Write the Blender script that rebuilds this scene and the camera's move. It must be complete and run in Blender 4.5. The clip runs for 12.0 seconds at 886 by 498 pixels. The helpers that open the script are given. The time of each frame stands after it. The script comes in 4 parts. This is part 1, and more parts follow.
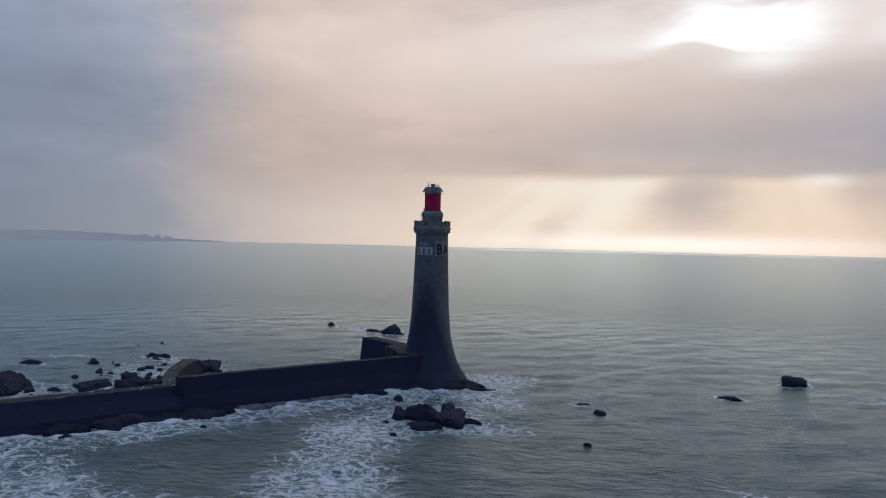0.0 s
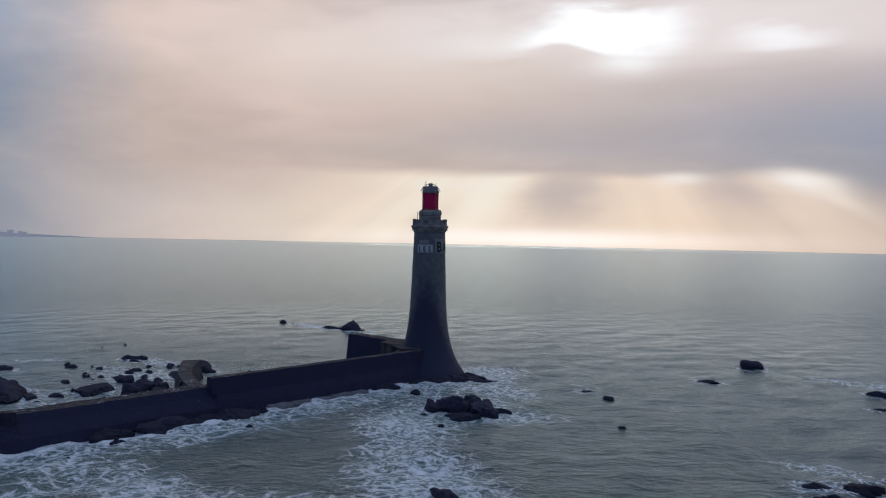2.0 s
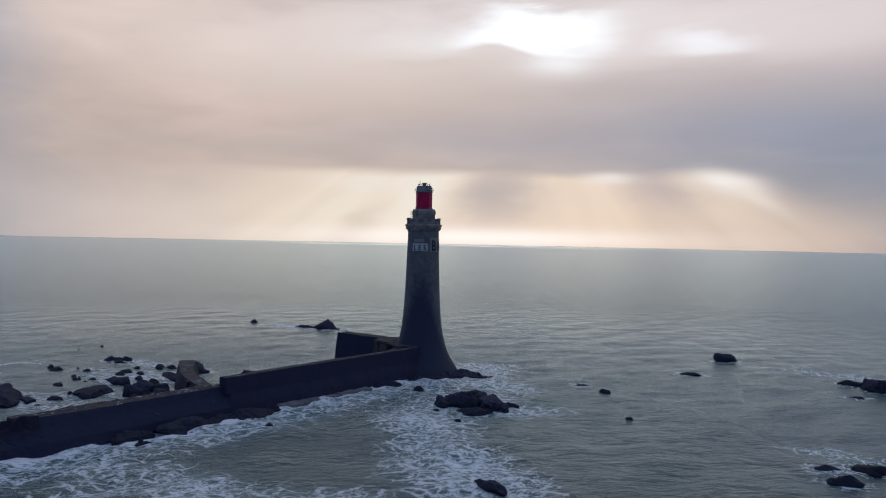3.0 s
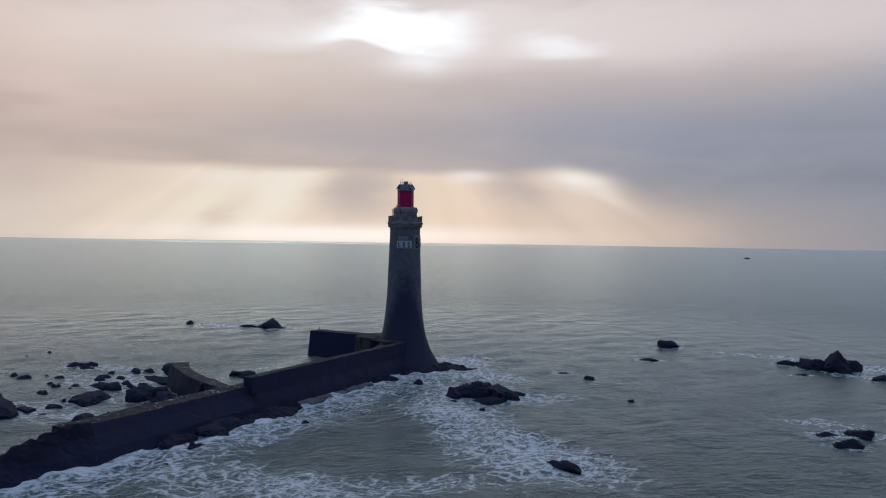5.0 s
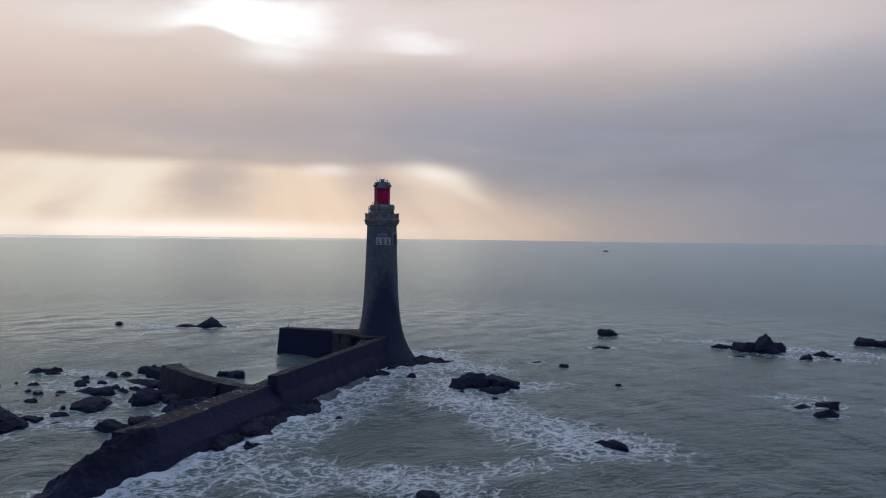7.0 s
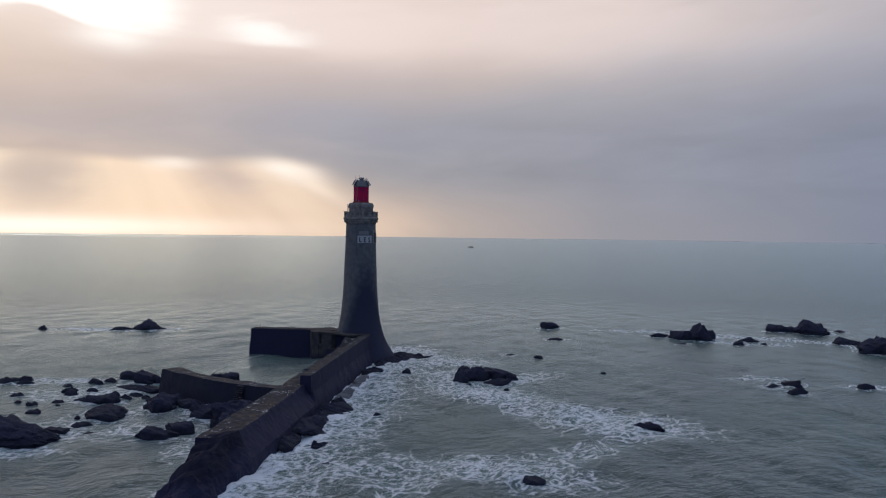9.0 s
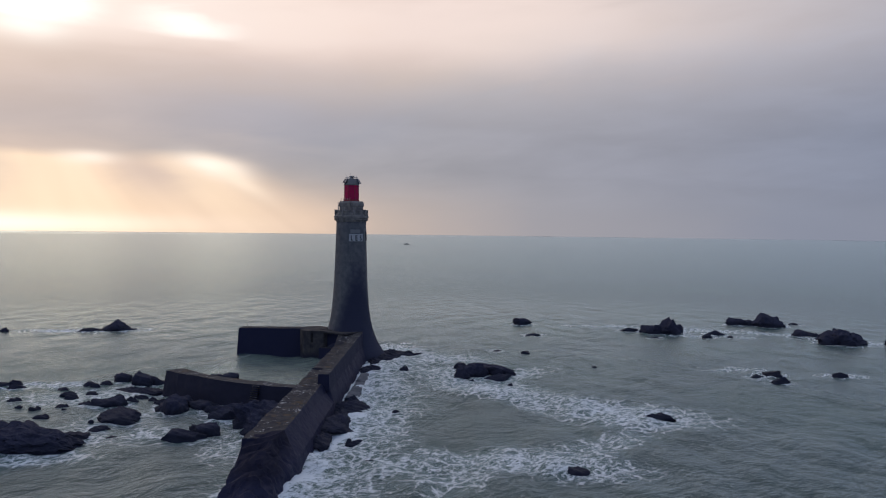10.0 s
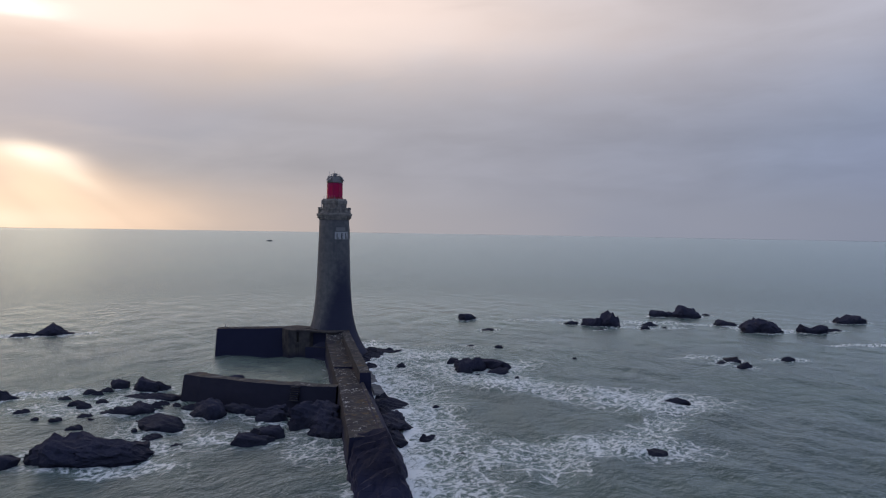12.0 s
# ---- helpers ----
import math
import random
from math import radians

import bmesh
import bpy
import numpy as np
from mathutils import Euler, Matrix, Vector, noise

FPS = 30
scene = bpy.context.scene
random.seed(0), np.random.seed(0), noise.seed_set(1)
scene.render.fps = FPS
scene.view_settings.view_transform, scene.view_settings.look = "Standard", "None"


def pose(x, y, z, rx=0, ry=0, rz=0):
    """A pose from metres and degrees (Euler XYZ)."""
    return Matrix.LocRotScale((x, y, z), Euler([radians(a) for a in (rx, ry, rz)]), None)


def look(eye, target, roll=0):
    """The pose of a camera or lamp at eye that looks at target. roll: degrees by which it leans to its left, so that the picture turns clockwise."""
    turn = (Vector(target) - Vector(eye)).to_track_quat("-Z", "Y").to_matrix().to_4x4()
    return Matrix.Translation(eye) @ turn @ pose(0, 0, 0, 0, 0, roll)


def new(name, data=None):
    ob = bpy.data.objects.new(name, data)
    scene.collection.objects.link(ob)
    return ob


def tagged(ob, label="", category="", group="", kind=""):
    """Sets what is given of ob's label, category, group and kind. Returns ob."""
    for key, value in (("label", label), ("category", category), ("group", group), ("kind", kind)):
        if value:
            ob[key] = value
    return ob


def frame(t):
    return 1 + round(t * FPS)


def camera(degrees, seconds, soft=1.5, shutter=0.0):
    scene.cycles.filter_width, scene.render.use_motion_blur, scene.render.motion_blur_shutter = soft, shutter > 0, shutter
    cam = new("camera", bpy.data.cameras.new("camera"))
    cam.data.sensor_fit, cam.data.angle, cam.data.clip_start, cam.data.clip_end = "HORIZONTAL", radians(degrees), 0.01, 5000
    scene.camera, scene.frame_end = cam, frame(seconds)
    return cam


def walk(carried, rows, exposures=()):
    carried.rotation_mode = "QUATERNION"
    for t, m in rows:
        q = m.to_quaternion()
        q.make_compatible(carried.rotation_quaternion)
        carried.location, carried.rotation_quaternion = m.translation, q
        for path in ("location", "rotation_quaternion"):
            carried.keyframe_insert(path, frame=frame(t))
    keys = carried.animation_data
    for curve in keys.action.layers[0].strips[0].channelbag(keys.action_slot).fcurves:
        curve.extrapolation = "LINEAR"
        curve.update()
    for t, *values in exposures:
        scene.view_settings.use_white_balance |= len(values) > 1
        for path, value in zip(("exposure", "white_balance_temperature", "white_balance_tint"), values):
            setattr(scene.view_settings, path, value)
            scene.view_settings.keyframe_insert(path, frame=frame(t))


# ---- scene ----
cam = camera(60.68, 12.0, soft=1.15)
# seconds, x, y, z, heading, pitch, roll
ROWS = [
    (0.0, 1.660, -112.900, 20.597, 0.000, -0.510, -1.331),
    (0.5, -2.975, -113.705, 20.659, -2.200, -0.619, -1.342),
    (1.0, -7.467, -114.261, 20.707, -4.437, -0.667, -1.305),
    (1.5, -12.094, -114.680, 20.686, -6.875, -0.699, -1.243),
    (2.0, -16.790, -114.955, 20.635, -9.327, -0.700, -1.198),
    (2.5, -21.474, -114.992, 20.570, -11.847, -0.696, -1.160),
    (3.0, -26.151, -114.832, 20.497, -14.319, -0.718, -1.168),
    (5.0, -44.681, -111.833, 20.213, -24.652, -0.762, -0.873),
    (5.5, -49.241, -110.449, 20.226, -27.343, -0.821, -0.850),
    (6.0, -53.727, -108.977, 20.226, -29.965, -0.883, -0.805),
    (6.5, -58.038, -107.268, 20.267, -32.577, -0.972, -0.800),
    (7.0, -62.551, -105.490, 20.333, -35.288, -1.049, -0.724),
    (9.0, -79.684, -94.515, 20.405, -46.326, -1.206, -0.706),
    (9.5, -83.531, -91.234, 20.475, -49.010, -1.313, -0.673),
    (10.0, -87.232, -87.922, 20.532, -51.686, -1.386, -0.691),
    (10.5, -90.834, -84.283, 20.593, -54.379, -1.439, -0.753),
    (11.0, -94.338, -80.249, 20.599, -57.163, -1.488, -0.728),
    (11.5, -97.493, -75.822, 20.553, -59.952, -1.502, -0.775),
    (12.0, -100.741, -71.175, 20.504, -62.931, -1.486, -0.920),
]
walk(cam, [(t, pose(x, y, z, 90 + pitch, roll, yaw)) for t, x, y, z, yaw, pitch, roll in ROWS],
     exposures=[(0.0, -0.12, 5980, 11.5), (3.0, -0.16, 5860, 11.5), (6.0, -0.2, 5980, 12), (9.0, 0.02, 6360, 12.5), (12.0, 0.30, 6780, 13.5)])

SUN_HEADING, SUN_HEIGHT = 20.8, 15.1      # degrees, heading clockwise from +y


# ---- node helpers ----
class Tree:
    """A thin layer over a node tree: every method adds a node and returns its output."""

    def __init__(self, tree):
        self.tree = tree
        tree.nodes.clear()

    def node(self, kind):
        return self.tree.nodes.new(kind)

    def put(self, socket, value):
        if isinstance(value, bpy.types.NodeSocket):
            self.tree.links.new(value, socket)
        elif value is not None:
            socket.default_value = value

    def math(self, op, a, b=None, c=None, clamp=False):
        n = self.node("ShaderNodeMath")
        n.operation, n.use_clamp = op, clamp
        for s, v in zip(n.inputs, (a, b, c)):
            self.put(s, v)
        return n.outputs[0]

    def ramp(self, fac, stops, mode="LINEAR"):
        n = self.node("ShaderNodeValToRGB")
        n.color_ramp.interpolation = mode
        el = n.color_ramp.elements
        while len(el) < len(stops):
            el.new(0.5)
        for e, (p, c) in zip(el, stops):
            e.position = p
            e.color = (c, c, c, 1) if isinstance(c, (int, float)) else (*c, 1)
        self.put(n.inputs[0], fac)
        return n.outputs[0]

    def mix(self, fac, a, b, blend="MIX"):
        n = self.node("ShaderNodeMix")
        n.data_type, n.blend_type = "RGBA", blend
        self.put(n.inputs["Factor"], fac)
        for s, v in ((n.inputs[6], a), (n.inputs[7], b)):
            self.put(s, (*v, 1) if isinstance(v, tuple) and len(v) == 3 else v)
        return n.outputs[2]

    def noise(self, vector, scale, detail=4.0, rough=0.55, dist=0.0):
        n = self.node("ShaderNodeTexNoise")
        for key, v in (("Vector", vector), ("Scale", scale), ("Detail", detail), ("Roughness", rough), ("Distortion", dist)):
            self.put(n.inputs[key], v)
        return n.outputs[0]

    def stretch(self, vector, sx, sy, sz, rz=0.0):
        n = self.node("ShaderNodeMapping")
        n.inputs["Scale"].default_value = (sx, sy, sz)
        n.inputs["Rotation"].default_value = (0, 0, radians(rz))
        self.put(n.inputs["Vector"], vector)
        return n.outputs[0]

    def smooth(self, v, lo, hi):
        n = self.node("ShaderNodeMapRange")
        n.interpolation_type = "SMOOTHSTEP"
        for s, x in zip(n.inputs, (v, lo, hi, 0.0, 1.0)):
            self.put(s, x)
        return n.outputs[0]

    def bump(self, height, strength, distance, normal=None):
        n = self.node("ShaderNodeBump")
        for key, v in (("Height", height), ("Strength", strength), ("Distance", distance), ("Normal", normal)):
            self.put(n.inputs[key], v)
        return n.outputs[0]

    def place(self):
        return self.node("ShaderNodeTexCoord").outputs["Object"]

    def world_place(self):
        return self.node("ShaderNodeNewGeometry").outputs["Position"]

    def surface(self, color, rough, normal=None, **more):
        n = self.node("ShaderNodeBsdfPrincipled")
        self.put(n.inputs["Base Color"], (*color, 1) if isinstance(color, tuple) else color)
        self.put(n.inputs["Roughness"], rough)
        self.put(n.inputs["Normal"], normal)
        for key, v in more.items():
            self.put(n.inputs[key.replace("_", " ")], v)
        return n.outputs[0]

    def finish(self, shader):
        out = self.node("ShaderNodeOutputMaterial")
        self.tree.links.new(shader, out.inputs[0])


def srgb(r, g, b):
    """A colour as eyes name it, 0 to 255, in linear light."""
    return tuple((v / 255 / 12.92) if v < 10.3 else ((v / 255 + 0.055) / 1.055) ** 2.4 for v in (r, g, b))


# ---- sky: a broken cloud deck over a bright band along the horizon ----
world = bpy.data.worlds.new("sky")
scene.world = world
world.use_nodes = True
w = Tree(world.node_tree)
way = w.node("ShaderNodeTexCoord").outputs["Generated"]
sep = w.node("ShaderNodeSeparateXYZ")
w.put(sep.inputs[0], way)
head = w.math("MULTIPLY", w.math("ARCTAN2", sep.outputs[0], sep.outputs[1]), 57.2958)
high = w.math("MULTIPLY", w.math("ARCSINE", sep.outputs[2]), 57.2958)
flat = w.node("ShaderNodeCombineXYZ")
w.put(flat.inputs[0], w.math("ADD", w.math("MULTIPLY", head, 0.055), w.math("MULTIPLY", high, 0.02)))
w.put(flat.inputs[1], w.math("SUBTRACT", w.math("MULTIPLY", high, 0.13), w.math("MULTIPLY", head, 0.008)))
clouds = w.noise(flat.outputs[0], 1.0, 5.0, 0.5, 0.4)
wisps = w.noise(w.stretch(flat.outputs[0], 0.9, 1.5, 1.0, 8), 2.6, 5.0, 0.5, 0.35)
cloud0 = w.math("SUBTRACT", clouds, 0.5)
wisp0 = w.math("SUBTRACT", wisps, 0.5)
along = w.math("DIVIDE", w.math("ADD", w.math("ADD", head, w.math("MULTIPLY", cloud0, 12.0)), 60.0), 180.0)
# the cooler cloud lies under a slanting edge that climbs away from the sun
lean = w.math("MULTIPLY", w.smooth(head, 18.0, 45.0), w.math("MULTIPLY", w.smooth(high, 5.0, 16.0), 27.0))
deck_sky = w.ramp(w.math("SUBTRACT", along, w.math("DIVIDE", lean, 180.0)), [
    (0.00, srgb(104, 122, 166)), (0.13, srgb(136, 145, 166)), (0.21, srgb(160, 165, 175)), (0.265, srgb(220, 196, 178)),
    (0.33, srgb(232, 205, 186)), (0.39, srgb(222, 199, 182)), (0.45, srgb(205, 187, 177)), (0.51, srgb(192, 180, 173)),
    (0.57, srgb(168, 166, 170)), (0.64, srgb(159, 160, 169)), (0.72, srgb(148, 152, 166)), (0.82, srgb(133, 144, 167)), (1.00, srgb(104, 122, 166))])
band_sky = w.ramp(along, [
    (0.00, srgb(105, 120, 158)), (0.15, srgb(130, 138, 153)), (0.22, srgb(158, 160, 166)), (0.28, srgb(224, 205, 190)), (0.34, srgb(250, 228, 202)),
    (0.42, srgb(255, 231, 204)), (0.50, srgb(243, 217, 191)), (0.56, srgb(220, 197, 178)), (0.60, srgb(188, 175, 167)),
    (0.67, srgb(155, 155, 162)), (0.76, srgb(134, 141, 157)), (0.86, srgb(122, 132, 152)), (1.00, srgb(105, 120, 158))])


def glow(h0, e0, wide, tall, warp=0.0, slope=0.0):
    """A soft patch of cloud or light round a bearing and a height, ragged by the cloud noise."""
    dh = w.math("DIVIDE", w.math("SUBTRACT", head, h0), wide)
    mid = w.math("ADD", e0, w.math("MULTIPLY", w.math("SUBTRACT", head, h0), slope))
    de = w.math("DIVIDE", w.math("SUBTRACT", high, w.math("ADD", mid, w.math("MULTIPLY", wisp0, warp))), tall)
    r2 = w.math("ADD", w.math("MULTIPLY", dh, dh), w.math("MULTIPLY", de, de))
    return w.math("POWER", 2.718, w.math("MULTIPLY", r2, -1.0))


def laid(sky, mask, amount, color):
    return w.mix(w.math("MULTIPLY", mask, amount, None, True), sky, color)


# the deck: darker belly, paler upper side, soft level streaks
belly = w.ramp(w.math("DIVIDE", high, 40.0), [
    (0.10, 0.90), (0.20, 0.93), (0.27, 1.0), (0.34, 1.16), (0.42, 1.12), (0.6, 1.05), (1.0, 0.95)], "EASE")
deck_sky = w.mix(1.0, deck_sky, belly, "MULTIPLY")
modul = w.math("ADD", w.math("ADD", 1.0, w.math("MULTIPLY", cloud0, 0.42)), w.math("MULTIPLY", wisp0, 0.34))
deck_sky = w.mix(1.0, deck_sky, modul, "MULTIPLY")
deck_sky = laid(deck_sky, glow(3.0, 12.3, 12.0, 1.9, 3.0), 0.5, srgb(238, 221, 204))
deck_sky = laid(deck_sky, glow(18.0, 7.4, 12.0, 1.8, 2.5), 0.45, srgb(169, 166, 174))
deck_sky = laid(deck_sky, glow(38.0, 8.0, 12.0, 3.0, 3.0), 0.50, srgb(150, 159, 180))
deck_sky = laid(deck_sky, glow(2.0, 6.3, 12.0, 1.1, 2.0), 0.40, srgb(188, 175, 162))
deck_sky = laid(deck_sky, glow(5.0, 14.5, 12.0, 3.0, 4.0), 0.4, srgb(244, 226, 208))
deck_sky = laid(deck_sky, glow(6.0, 17.6, 8.0, 1.6, 4.0), 0.40, srgb(190, 175, 163))
# shafts of light fan out below the deck from where the sun stands
ray = w.math("DIVIDE", w.math("SUBTRACT", head, SUN_HEADING), w.math("MAXIMUM", w.math("SUBTRACT", SUN_HEIGHT, high), 2.0))
ray_at = w.node("ShaderNodeCombineXYZ")
w.put(ray_at.inputs[0], ray)
w.put(ray_at.inputs[1], w.math("MULTIPLY", high, 0.02))
streaks = w.noise(ray_at.outputs[0], 3.4, 2.0, 0.55)
ray_on = w.math("SUBTRACT", 1.0, w.smooth(w.math("ABSOLUTE", ray), 1.3, 1.9))
band_sky = w.mix(1.0, band_sky, w.math("ADD", 1.0, w.math("MULTIPLY", ray_on, w.math("MULTIPLY", w.math("SUBTRACT", streaks, 0.5), 0.34))), "MULTIPLY")


def shaft(sky, k, half, low, tall, amount, color):
    """One shaft along the ray k, strongest near the height low and fading within tall."""
    dk = w.math("DIVIDE", w.math("SUBTRACT", w.math("ADD", ray, w.math("MULTIPLY", wisp0, 0.25)), k), half)
    de = w.math("DIVIDE", w.math("SUBTRACT", high, low), tall)
    r2 = w.math("ADD", w.math("POWER", w.math("ABSOLUTE", dk), 2.6), w.math("MULTIPLY", de, de))
    return laid(sky, w.math("POWER", 2.718, w.math("MULTIPLY", r2, -1.0)), amount, color)


band_sky = shaft(band_sky, -1.12, 0.16, 3.0, 4.0, 0.6, srgb(255, 242, 216))
band_sky = shaft(band_sky, -0.72, 0.20, 3.6, 4.0, 0.8, srgb(255, 244, 222))
band_sky = shaft(band_sky, -0.92, 0.10, 1.0, 1.6, 0.45, srgb(214, 194, 178))
band_sky = shaft(band_sky, -0.22, 0.26, 3.6, 2.9, 0.85, srgb(186, 173, 168))
band_sky = shaft(band_sky, 0.86, 0.24, 4.0, 1.7, 0.7, srgb(192, 176, 172))
band_sky = shaft(band_sky, 1.10, 0.16, 2.6, 2.6, 0.45, srgb(250, 226, 198))
edge = w.math("ADD", high, w.math("ADD", w.math("MULTIPLY", wisp0, 0.9), w.math("MULTIPLY", cloud0, 0.9)))
lit = w.math("SUBTRACT", 1.0, w.smooth(edge, 4.5, 5.5))
over_left = w.math("SUBTRACT", 1.0, w.smooth(head, -4.0, 8.0))
lit = w.math("MULTIPLY", lit, w.math("SUBTRACT", 1.0, w.math("MULTIPLY", over_left, w.math("MULTIPLY", w.smooth(high, 1.5, 5.0), 0.7))))
# beyond the last shaft the band sinks into grey murk, but for a low warm rest
rim = w.smooth(ray, 1.18, 1.75)
lit = w.math("MULTIPLY", lit, w.math("SUBTRACT", 1.0, w.math("MULTIPLY", rim, w.smooth(high, 0.0, 4.6))))
sky_color = w.mix(lit, deck_sky, band_sky)
# a brighter break above the deck's shoulder, with the sun behind it
shoulder = w.math("ADD", 12.7, w.math("MULTIPLY", glow(18.2, 13.0, 2.6, 90.0), 1.3))
hump = w.math("SUBTRACT", w.math("ADD", high, w.math("ADD", w.math("MULTIPLY", cloud0, 2.2), w.math("MULTIPLY", wisp0, 1.6))), shoulder)
above = w.smooth(hump, -0.5, 1.3)
sky_color = laid(sky_color, w.math("MULTIPLY", above, glow(27.0, 15.4, 25.0, 3.4, 5.0)), 0.78, srgb(252, 238, 228))
sky_color = laid(sky_color, glow(56.0, 15.8, 20.0, 4.0, 5.0), 0.55, srgb(248, 230, 222))
sky_color = laid(sky_color, glow(SUN_HEADING, 15.0, 11.0, 3.2), 0.40, srgb(253, 240, 230))
sky_color = laid(sky_color, w.math("MULTIPLY", above, glow(14.0, 14.3, 5.5, 1.3, 2.5)), 0.65, srgb(255, 246, 234))
core = w.math("MULTIPLY", w.smooth(hump, -0.2, 0.9), w.math("MAXIMUM", glow(SUN_HEADING, SUN_HEIGHT, 6.4, 2.0, 4.0), w.math("MULTIPLY", glow(33.0, 14.2, 5.0, 1.1, 3.0), 0.5)))
sky_color = laid(sky_color, w.smooth(core, 0.18, 0.75), 1.0, (1.25, 1.22, 1.14))
tip = glow(SUN_HEADING + 2.0, 13.0, 2.4, 0.8, 1.0)
sky_color = laid(sky_color, tip, 0.8, (1.1, 1.06, 0.98))
sky_color = laid(sky_color, glow(16.0, 18.4, 9.0, 1.3, 4.0), 0.45, srgb(205, 190, 186))
# small gaps along the deck's lower edge
sky_color = laid(sky_color, glow(34.8, 4.5, 2.2, 0.7, 0.6, -0.18), 1.0, (1.08, 0.98, 0.86))
sky_color = laid(sky_color, glow(36.6, 3.5, 2.0, 0.7, 0.6, -0.55), 0.7, srgb(255, 236, 214))
sky_color = laid(sky_color, glow(26.6, 4.7, 1.7, 0.42, 0.5), 0.85, srgb(255, 241, 226))
sky_color = laid(sky_color, glow(9.0, 4.2, 4.0, 0.5, 0.6), 0.5, srgb(255, 243, 224))
# the light is strongest low down, where the shafts meet the sea
sky_color = laid(sky_color, glow(17.0, 0.2, 13.0, 0.7), 0.78, (1.3, 1.17, 1.03))
# overhead the cloud thins to a cooler, bluer light, duller away from the sun
overhead = w.ramp(along, [(0.0, srgb(150, 172, 208)), (0.3, srgb(186, 206, 238)), (0.5, srgb(187, 206, 237)), (0.7, srgb(160, 180, 212)), (1.0, srgb(150, 172, 208))])
sky_color = w.mix(w.math("MULTIPLY", w.smooth(high, 22.0, 42.0), 0.75), sky_color, overhead)
# below the horizon the colour of the sea's far haze
sky_color = w.mix(w.smooth(high, -3.0, -0.6), srgb(110, 116, 124), sky_color)
clear = w.node("ShaderNodeTexSky")
clear.sky_type = "NISHITA"
clear.sun_disc = False
clear.sun_elevation, clear.sun_rotation = radians(SUN_HEIGHT), radians(SUN_HEADING)
over = w.node("ShaderNodeBackground")
w.put(over.inputs[0], sky_color)
over.inputs[1].default_value = 0.97
under = w.node("ShaderNodeBackground")
w.put(under.inputs[0], clear.outputs[0])
under.inputs[1].default_value = 0.05
blend = w.node("ShaderNodeMixShader")
blend.inputs[0].default_value = 0.96
w.put(blend.inputs[1], under.outputs[0])
w.put(blend.inputs[2], over.outputs[0])
w.put(w.node("ShaderNodeOutputWorld").inputs[0], blend.outputs[0])

sun = new("sun", bpy.data.lights.new("sun", "SUN"))
sun.data.energy, sun.data.angle, sun.data.color = 0.3, radians(170), (1.0, 0.93, 0.85)
_h, _e = radians(SUN_HEADING), radians(SUN_HEIGHT)
sun.matrix_world = look(Vector((math.sin(_h) * math.cos(_e), math.cos(_h) * math.cos(_e), math.sin(_e))) * 300, (0, 0, 0))


# ---- materials ----
def material(name):
    m = bpy.data.materials.new(name)
    m.use_nodes = True
    return m, Tree(m.node_tree)


OUT0 = Vector((-4.0, -5.0, 0))                 # the breakwater's outer top edge beside the tower
ALONG = Vector((-0.786, -0.618, 0))            # along it, away from the tower
INWARD = Vector((-0.618, 0.786, 0))            # towards its sheltered side


def rock_material(name, dark, pale, crust):
    m, t = material(name)
    p = t.world_place()
    big, fine = t.noise(p, 0.45, 5), t.noise(p, 3.2, 6, 0.65)
    col = t.mix(t.smooth(fine, 0.35, 0.7), dark, pale)
    col = t.mix(t.math("MULTIPLY", t.smooth(big, 0.52, 0.72), 0.55), col, crust)
    # wet, weedy band near the water line
    z = t.node("ShaderNodeSeparateXYZ")
    t.put(z.inputs[0], p)
    weed_dark = t.math("SUBTRACT", 1.0, t.smooth(t.math("ADD", z.outputs[2], t.math("MULTIPLY", big, -0.9)), -0.2, 0.7))
    col = t.mix(t.math("MULTIPLY", weed_dark, 0.7), col, (0.022, 0.024, 0.036))
    rough = t.math("SUBTRACT", 0.9, t.math("MULTIPLY", weed_dark, 0.15))
    nor = t.bump(t.noise(p, 1.6, 8, 0.68), 0.9, 0.35)
    nor = t.bump(t.noise(p, 9.0, 5, 0.7), 0.5, 0.06, nor)
    t.finish(t.surface(col, rough, nor, Specular_IOR_Level=0.10))
    return m


ROCK = rock_material("dark_reef_rock", (0.036, 0.037, 0.060), (0.050, 0.050, 0.072), (0.070, 0.066, 0.078))
# haze painted into the base colour of the one far shape
HAZED_ROCK = rock_material("haze_paled_rock", (0.16, 0.17, 0.18), (0.20, 0.21, 0.22), (0.22, 0.23, 0.24))
ROCK_RED = rock_material("reddish_rock", (0.03, 0.022, 0.026), (0.055, 0.042, 0.044), (0.065, 0.052, 0.052))


